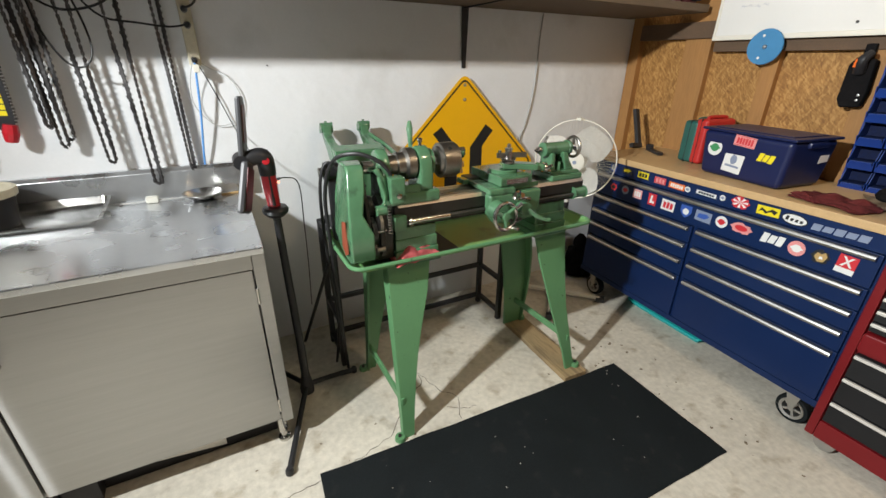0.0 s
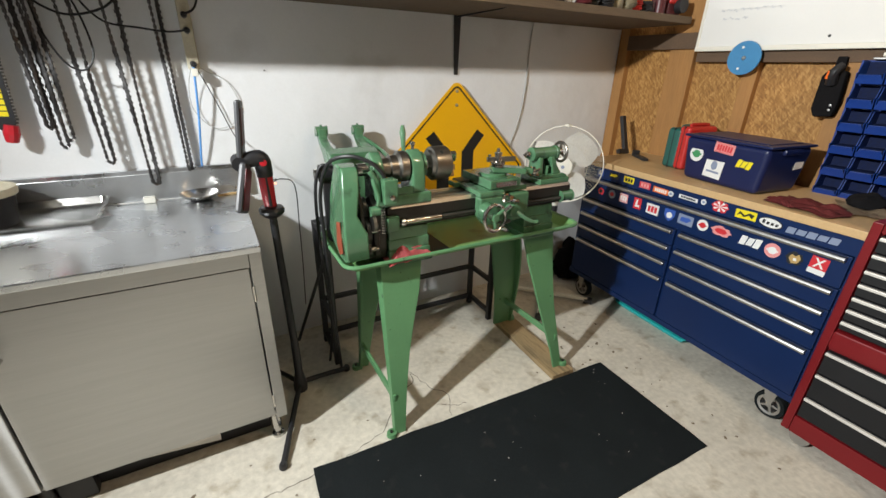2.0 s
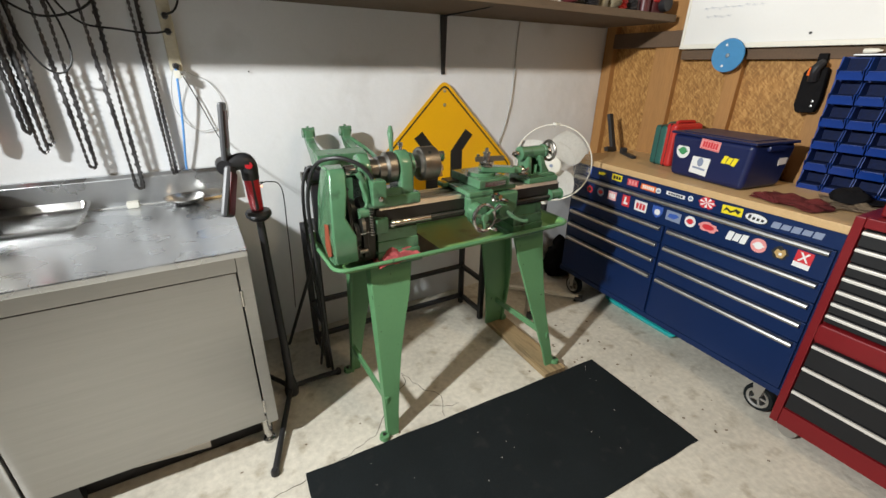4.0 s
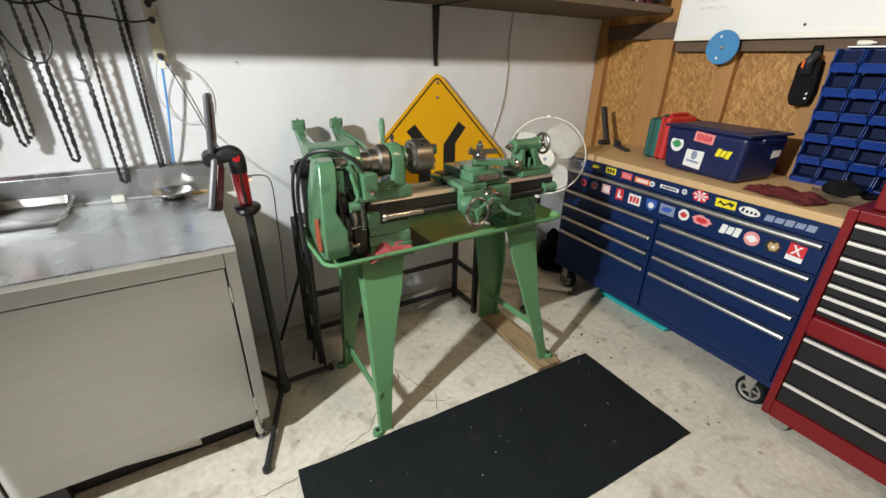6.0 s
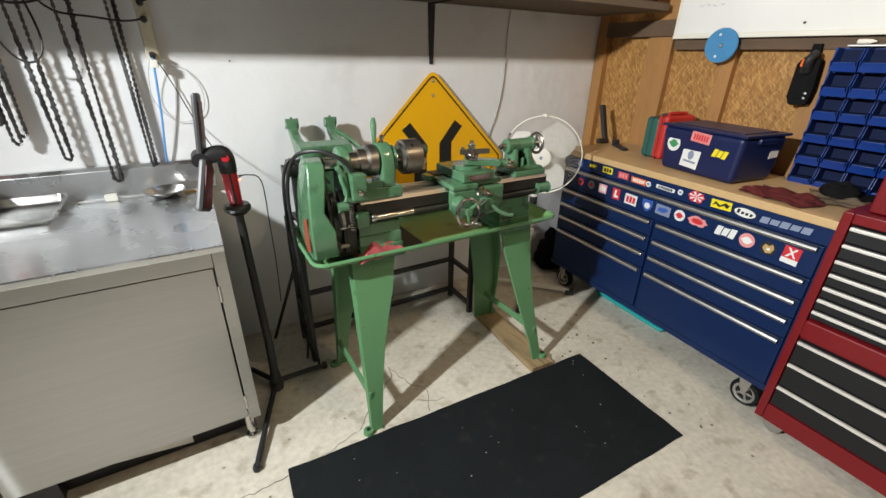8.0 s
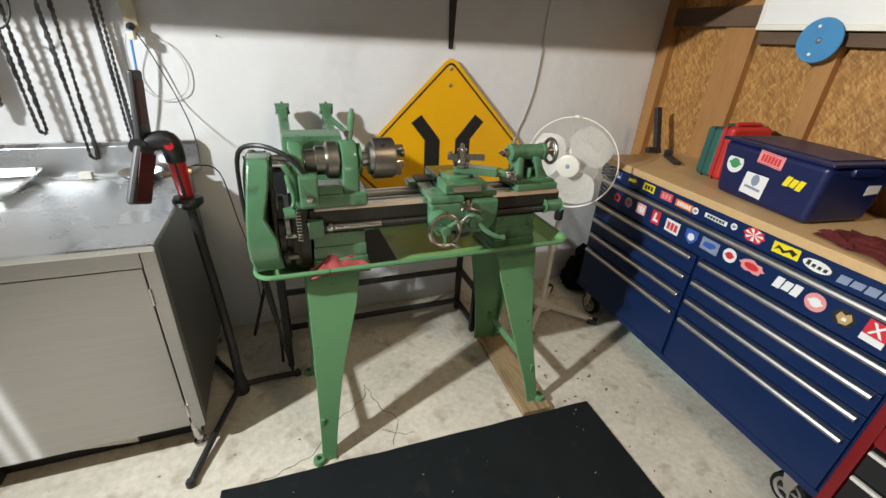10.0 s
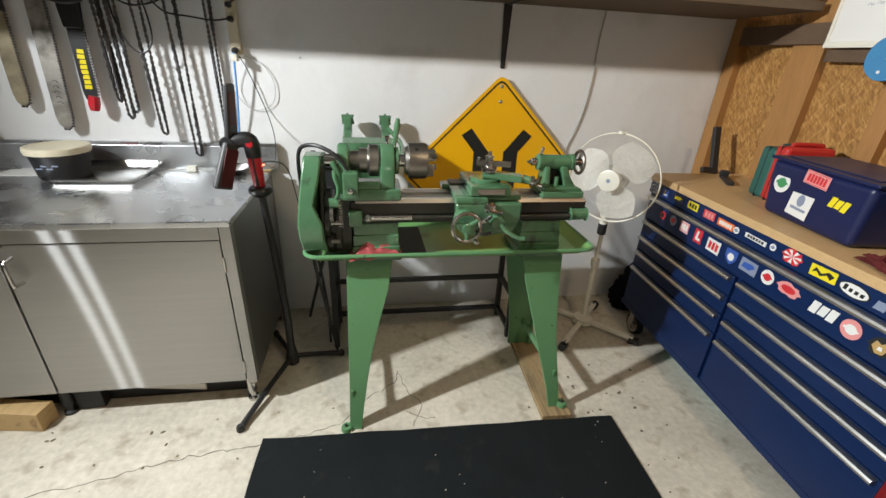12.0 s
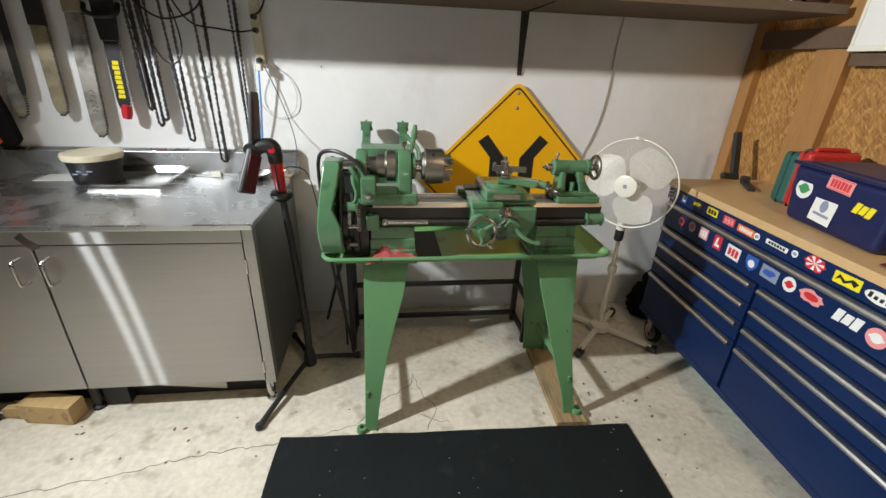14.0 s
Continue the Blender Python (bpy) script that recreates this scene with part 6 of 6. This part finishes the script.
def bar_chain(t, w, L):
    """A cutting chain along the bar's edge."""
    bm = None
    edge = [(-w * 0.1, -0.004), (w * 0.1, -0.004), (w * 0.36, 0.012), (w * 0.48, 0.05), (w * 0.52, L * 0.4), (w * 0.5, L)]
    pts = []
    for (a, b), (c, d) in zip(edge, edge[1:]):
        n = max(1, int(math.hypot(c - a, d - b) / 0.011))
        pts += [(a + (c - a) * k / n, b + (d - b) * k / n) for k in range(n)]
    verts, faces = [], []
    for i, (px, pz) in enumerate(pts):
        s = 0.0035 if i % 3 else 0.0055
        b = len(verts)
        for dx in (-s, s):
            for dy in (-0.005, 0.005):
                for dz in (-0.0036, 0.0036):
                    verts.append((px + dx * 0.8, -0.003 + dy, pz + dz))
        for f in ((0, 1, 3, 2), (4, 6, 7, 5), (0, 4, 5, 1), (2, 3, 7, 6), (0, 2, 6, 4), (1, 5, 7, 3)):
            faces.append(tuple(b + i2 for i2 in f))
    me = bpy.data.meshes.new("chain")
    me.from_pydata(verts, [], faces)
    me.materials.append(CHAINIRON)
    ob = new("chain", me)
    ob.parent = t
    tagged(ob, "dark cutting chain round the bar", kind="stuff")


t, body = guide_bar(-1.035, 1.14, 0.07, 2.0, 4, BARSTEEL, "worn steel guide bar with dirty brown tip")
bar_chain(t, 0.07, 0.86)
part("nose", prism([(-0.024, 0.012), (-0.011, -0.002), (0.011, -0.002), (0.024, 0.012), (0.028, 0.04), (-0.028, 0.04)], Matrix.Translation((0, 0.001, 0)) @ XZ, 0.008, 0.001), BARTAN, body, "rusty brown nose")
t, body = guide_bar(-0.985, 1.235, 0.032, 2.0, 3, OIL, "narrow dark guide bar beside a wider one", off=0.05)
t, body = guide_bar(-0.855, 1.155, 0.066, 2.0, 2, BARTAN, "brownish varnished guide bar with chain", off=0.04)
bar_chain(t, 0.066, 0.84)
part("wrap", prism([(-0.036, 0.37), (0.036, 0.37), (0.035, 0.84), (-0.035, 0.84)], Matrix.Translation((0, 0.002, 0)) @ XZ, 0.012, 0.002), OIL, body, "grimy dark upper half")
t, body = guide_bar(-0.712, 1.06, 0.072, 2.0, 3, BARSTEEL, "worn silver guide bar with scrawled pen marks", off=0.045)
bar_chain(t, 0.072, 0.94)
for k in range(5):
    part("pen_mark", tube([(-0.012, -0.0065, 0.11 + 0.022 * k), (0.0, -0.0065, 0.118 + 0.022 * k), (0.014, -0.0065, 0.108 + 0.022 * k)], 0.0012, 4), S_BLACK, body, "black scrawled pen mark")
part("wrap", prism([(-0.038, 0.52), (0.038, 0.53), (0.038, 0.94), (-0.038, 0.94)], Matrix.Translation((0, 0.002, 0)) @ XZ, 0.012, 0.002), BARTAN, body, "grimy brown upper half")
t, body = guide_bar(-0.570, 1.175, 0.06, 2.0, 2, BLACKPLASTIC, "black chainsaw bar cover with yellow print and red tip", off=0.055)
bar_chain(t, 0.066, 0.8)
part("grip", prism([(-0.034, 0.30), (0.036, 0.30), (0.046, 0.40), (0.046, 0.8), (-0.046, 0.8), (-0.044, 0.40)], Matrix.Translation((0, 0.004, 0)) @ XZ, 0.022, 0.006), BLACKPLASTIC, body)
part("tip_guard", tube([(0.0, -0.004, -0.03), (0.006, -0.006, 0.0), (0.012, -0.006, 0.03)], [0.018, 0.024, 0.020], 10), REDPLASTIC, t, "red plastic tip")
bm = None
for k in range(8):
    z = 0.06 + 0.0205 * k
    bm = prism([(-0.015 + 0.003 * (k % 2), 0.0), (0.014, 0.0), (0.014, 0.0165), (-0.014 + 0.003 * (k % 3), 0.0165)], Matrix.Translation((0.0, -0.006, z)) @ XZ, 0.001, bm=bm)
part("print", bm, S_YELLOW, body, "yellow block print")
part("hand_guard", tube([(-0.07, -0.01, 0.44), (-0.06, -0.03, 0.41), (0.0, -0.04, 0.395), (0.06, -0.03, 0.41), (0.065, -0.01, 0.45)], 0.010, 10), BLACKPLASTIC, t)

cs = thing("saw_case", "dark hanging chainsaw scabbard with orange edge", "scabbard", pose(-1.09, WY - 0.06, 1.0))
part("sheath", prism([(-0.24, 0.01), (0.02, 0.01), (0.05, 0.04), (0.035, 0.16), (-0.005, 0.35), (-0.055, 0.55), (-0.09, 0.95), (-0.30, 0.95), (-0.30, 0.1)], XZ, 0.04, 0.012), DARKCLOTH, cs)
part("edge_band", tube([(-0.03, -0.045, 0.025), (-0.058, -0.047, 0.07), (-0.092, -0.047, 0.14), (-0.13, -0.047, 0.24)], [0.018, 0.027, 0.028, 0.022], 10), ORANGE, cs, "bright orange edge band")


def power_strip():
    t = thing("power_strip", "cream power strip with black plugs fixed to the wall", "power strip")
    part("body", span(0.040, 0.085, WY - 0.034, WY - 0.001, 1.40, 1.80, 0.006), CREAM, t)
    for z in (1.42, 1.545, 1.60, 1.74):
        p = part("plug", bevelled(rod((0.062, WY - 0.034, z), (0.062, WY - 0.070, z), 0.013, 0.010, 14), 0.003), BLACKPLASTIC, t)
    part("white_plug", span(0.050, 0.074, WY - 0.078, WY - 0.034, 1.375, 1.405, 0.004), FANWHITE, t)
    cords = [
        ("blue_cord", "blue cord hanging from the power strip", BLUECABLE, 0.0045, [(0.06, 2.06, 1.41), (0.056, 2.06, 1.35), (0.042, 2.075, 1.2), (0.022, 2.095, 1.05), (0.016, 2.112, 0.985)]),
        ("white_cord", "pale cord looping from the power strip", GREYCABLE, 0.0018, [(0.055, 2.06, 1.42), (0.03, 2.08, 1.34), (0.03, 2.10, 1.24), (0.10, 2.11, 1.16), (0.19, 2.11, 1.19), (0.21, 2.112, 1.28), (0.17, 2.115, 1.36), (0.11, 2.115, 1.39), (0.07, 2.10, 1.42)]),
        ("black_lamp_cord", "thin black cord running to the work light", CABLE, 0.0022, [(0.062, 2.05, 1.42), (0.085, 2.10, 1.37), (0.125, 2.108, 1.26), (0.165, 2.10, 1.14), (0.205, 2.0, 1.05), (0.24, 1.80, 0.99), (0.262, 1.60, 1.03)]),
        ("mains_cord", "black cord looping between the hung chains", CABLE, 0.0038, [(0.062, 2.05, 1.545), (0.0, 2.05, 1.535), (-0.10, 2.06, 1.545), (-0.20, 2.07, 1.56), (-0.26, 2.07, 1.63), (-0.30, 2.07, 1.75), (-0.32, 2.09, 1.9)]),
        ("coiled_cord", "black cord hanging in a wide loop", CABLE, 0.0042, [(-0.45, 2.08, 1.8), (-0.42, 2.04, 1.66), (-0.34, 2.02, 1.585), (-0.26, 2.02, 1.575), (-0.16, 2.03, 1.62), (-0.12, 2.06, 1.72), (-0.11, 2.09, 1.86)]),
        ("grey_loop", "thin grey wire loop hung on the wall", CABLE, 0.0035, [(-0.40, 2.07, 1.75), (-0.385, 2.03, 1.55), (-0.34, 2.02, 1.42), (-0.285, 2.02, 1.395), (-0.25, 2.03, 1.46), (-0.27, 2.05, 1.60), (-0.33, 2.08, 1.75)]),
        ("top_cord", "short black cord beside the power strip", CABLE, 0.004, [(0.062, 2.05, 1.60), (0.10, 2.04, 1.62), (0.12, 2.07, 1.68), (0.10, 2.10, 1.78)]),
        ("wall_wire", "grey wire running down the wall beside the sign", GREYCABLE, 0.0038, [(1.85, 2.118, 1.69), (1.838, 2.117, 1.55), (1.835, 2.117, 1.38), (1.82, 2.117, 1.22), (1.785, 2.117, 1.08), (1.75, 2.117, 0.98), (1.76, 2.117, 0.8), (1.80, 2.117, 0.5), (1.80, 2.10, 0.1)]),
    ]
    for name, label, m, r, pts in cords:
        single(name, tube(pts, r, 8), m, label, "cord")
    single("wall_nail", rod((0.337, WY + 0.01, 1.40), (0.337, WY - 0.012, 1.402), 0.003, segments=8), BLACKIRON, "rusty nail in the white wall", "nail")


power_strip()


# ---- on the steel bench ----
BZ = 0.8745


def bench_things():
    t = thing("tub", "black plastic tub with a cream lid on the bench", "tub", pose(-0.685, 1.93, BZ))
    part("body", turned([(0.0, 0.001), (0.085, 0.0), (0.092, 0.01), (0.108, 0.118), (0.1, 0.12), (0.086, 0.014), (0, 0.012)], segments=36), BLACKPLASTIC, t)
    part("lid", turned([(0.0, 0.132), (0.095, 0.134), (0.104, 0.14), (0.116, 0.138), (0.118, 0.128), (0.116, 0.112), (0.108, 0.112)], segments=40), CREAM, t, "cream snap-on lid")
    bm = None
    for k in range(4):
        bm = prism([(-0.012, 0), (0.012, 0), (0.012, 0.006), (-0.012, 0.006)], Matrix.Translation((-0.03 + 0.02 * k, -0.1005 + 0.0015 * abs(k - 1.5), 0.055 + 0.012 * (k % 2))) @ XZ, 0.001, bm=bm)
    part("label", bm, S_GREY, t, "pale worn print")
    tr = thing("baking_tray", "shallow shiny metal tray on the bench", "tray", pose(-0.52, 1.935, BZ + 0.002, 4, 0, 0))
    bm = bmesh.new()
    loops = []
    for inset, z in ((0.0, 0.03), (0.012, 0.031), (0.026, 0.006), (0.03, 0.004)):
        ring = []
        for cx, cy, a0 in ((0.15, 0.11, 0), (-0.15, 0.11, 90), (-0.15, -0.11, 180), (0.15, -0.11, 270)):
            for k in range(5):
                a = radians(a0 + 22.5 * k)
                rr = 0.036 - inset
                ring.append(bm.verts.new((cx + rr * math.cos(a), cy + rr * math.sin(a), z)))
        loops.append(ring)
    for a, c in zip(loops, loops[1:]):
        for k in range(len(a)):
            j = (k + 1) % len(a)
            bm.faces.new((a[k], a[j], c[j], c[k]))
    bm.faces.new(loops[-1])
    bmesh.ops.solidify(bm, geom=bm.faces[:], thickness=0.002)
    bmesh.ops.recalc_face_normals(bm, faces=bm.faces)
    part("pan", bm, PANSTEEL, tr)
    bo = thing("steel_bowl", "small shallow shiny steel bowl on the bench", "bowl", pose(-0.01, 2.005, BZ))
    part("bowl", turned([(0.0, 0.003), (0.035, 0.003), (0.06, 0.018), (0.074, 0.03), (0.08, 0.03), (0.08, 0.027), (0.062, 0.012), (0.037, 0.0), (0, 0.0)], segments=36), CHROME, bo)
    single("brush_stick", span(-0.06, 0.05, -0.006, 0.006, 0, 0.010, 0.003), PINE, "short wooden stick by the steel bowl", "stick", pose(0.115, 2.03, BZ, 0, 0, 14))
    pl = thing("cord_adapter", "white plug adapter lying on the bench", "adapter", pose(-0.20, 2.03, BZ))
    part("block", box(0, 0, 0.014, 0.045, 0.03, 0.028, 0.006), FANWHITE, pl)
    part("lead", tube([(-0.02, 0, 0.01), (-0.06, 0.005, 0.006), (-0.12, 0.01, 0.005)], 0.004, 8), GREYCABLE, pl)
    part("lead", tube([(0.02, 0, 0.01), (0.06, 0.006, 0.006), (0.13, 0.012, 0.005)], 0.0035, 8), GREYCABLE, pl)
    single("paper_sheet", span(-0.12, 0.12, -0.06, 0.06, 0, 0.0015), S_WHITE, "white sheet of paper on the bench", "paper", pose(-0.86, 2.00, BZ, 0, 0, 3))


bench_things()


# ---- on the wall shelf ----
def shelf_things():
    rnd = random.Random(4)
    zs = 1.723
    x = 1.62
    kinds = [("chain_heap", BLACKIRON), ("tin", ALU), ("cord_coil", DARKRED), ("chain_heap", OIL), ("cord_coil", CABLE), ("tin", BARTAN), ("chain_heap", BARTAN), ("cord_coil", REDCASE), ("chain_heap", BLACKIRON), ("tin", DARKRED)]
    words = {"chain_heap": "heap of oily chain and hardware on the shelf", "tin": "small metal tin standing on the shelf", "cord_coil": "coil of tangled cord lying on the shelf"}
    for k, (kind, m) in enumerate(kinds):
        y = 1.675 + rnd.uniform(0, 0.05)
        if kind == "tin":
            r, h = rnd.uniform(0.028, 0.038), rnd.uniform(0.07, 0.11)
            bm = turned([(0, 0), (r, 0), (r, 0.004), (r * 0.97, 0.006), (r * 0.97, h * 0.9), (r, h * 0.92), (r, h), (0, h)], segments=20)
        else:
            thick = 0.0055 if kind == "cord_coil" else 0.009
            turns, points = rnd.randint(5, 7), []
            for i in range(turns * 10):
                a = i * 0.628 + 0.5 * math.sin(i * 0.31)
                rad = 0.036 + 0.012 * noise.noise((i * 0.21, k * 3.0, 0.0))
                points.append((rad * math.cos(a), rad * math.sin(a), thick + i * 0.0009 + 0.014 * abs(noise.noise((i * 0.17, k, 2.0)))))
            bm = tube(points, thick, 6, smooth=1)
        single(kind, bm, m, words[kind], kind.replace("_", " "), pose(x, y, zs))
        x += 0.082
    e = thing("old_engine", "small red and black engine part on the shelf", "engine part", pose(2.46, 1.72, zs))
    part("block", box(0, 0, 0.06, 0.12, 0.12, 0.12, 0.015), DARKRED, e)
    part("cowl", box(-0.02, -0.045, 0.085, 0.07, 0.05, 0.06, 0.014, 3), REDCASE, e, "faded red cowl")
    part("cylinder", rod((0.02, -0.06, 0.05), (0.02, -0.10, 0.05), 0.038, segments=20, bevel=0.004), BLACKIRON, e)
    for k in range(4):
        part("fin", box(0.0, 0.0, 0.128 + 0.010 * k, 0.09, 0.09, 0.004, 0.001), BLACKIRON, e)


shelf_things()


# ---- cracks in the concrete ----
def cracks():
    lines = [[(-1.9, 0.55), (-1.2, 0.84), (-0.75, 0.98), (-0.4, 1.03), (-0.12, 1.10), (0.08, 1.125), (0.30, 1.145), (0.50, 1.20), (0.62, 1.34), (0.74, 1.42), (0.76, 1.50)],
             [(0.76, 1.50), (0.80, 1.36), (0.86, 1.27), (0.83, 1.20), (0.80, 1.14)], [(0.78, 1.24), (0.86, 1.20), (0.93, 1.18)]]
    for pts in lines:
        fine = []
        for (a, b), (c, d) in zip(pts, pts[1:]):
            for k in range(10):
                s = k / 10
                px, py = a + (c - a) * s, b + (d - b) * s
                fine.append((px + 0.012 * noise.noise((px * 24, py * 24, 0.3)), py + 0.016 * noise.noise((px * 27, py * 27, 4.0))))
        bm = bmesh.new()
        prev = None
        for i, (px, py) in enumerate(fine[:-1]):
            qx, qy = fine[i + 1]
            d = Vector((qx - px, qy - py, 0)).normalized()
            n = Vector((-d.y, d.x, 0)) * (0.0010 + 0.0020 * abs(noise.noise((px * 30, py * 30, 9.0))))
            pair = (bm.verts.new(Vector((px, py, 0.0008)) + n), bm.verts.new(Vector((px, py, 0.0008)) - n))
            if prev:
                bm.faces.new((prev[0], prev[1], pair[1], pair[0]))
            prev = pair
        part("crack", bm, CRACK, floor)


CRACK = mat("crack_dirt", (0.075, 0.06, 0.045), 0.9, vary=0.2)
cracks()


# crumbs of swarf and dust on the mat and floor
def crumbs():
    rnd = random.Random(11)
    bm = bmesh.new()
    for k in range(70):
        if k < 26:
            px, py, pz = rnd.uniform(0.3, 1.62), rnd.uniform(0.55, 1.08), 0.0095
        else:
            px, py, pz = rnd.uniform(-1.2, 1.95), rnd.uniform(1.12, 1.75), 0.002
        s = rnd.uniform(0.0012, 0.0032)
        b = bmesh.ops.create_icosphere(bm, subdivisions=1, radius=s, matrix=Matrix.Translation((px, py, pz)) @ Matrix.Diagonal((1, rnd.uniform(0.5, 1.6), 0.6, 1)))
    dark = bmesh.new()
    for k in range(90):
        if k < 45:
            px = rnd.uniform(1.45, 2.2)
            py = rnd.uniform(0.2, 1.5)
            if px > 1.95 + 0.05 * py:
                px -= 0.3
        else:
            px, py = rnd.uniform(-1.3, 1.4), rnd.uniform(0.75, 1.3)
        if 0.2 < px < 1.7 and py < 1.13:
            continue
        s = rnd.uniform(0.0025, 0.008)
        bmesh.ops.create_icosphere(dark, subdivisions=1, radius=s, matrix=Matrix.Translation((px, py, 0.0012)) @ Matrix.Rotation(rnd.uniform(0, 3), 4, "Z") @ Matrix.Diagonal((1, rnd.uniform(0.4, 1.8), 0.25, 1)))
    single("floor_fleck", dark, mat("fleck_dirt", (0.17, 0.13, 0.085), 0.9, vary=0.3), "dark flecks of dirt on the concrete", "debris", kind="stuff")
    single("floor_crumb", bm, CRUMB, "scattered pale crumbs of dust and swarf", "debris", kind="stuff")


CRUMB = mat("pale_crumb", (0.45, 0.42, 0.37), 0.8, vary=0.3, scale=3)
crumbs()
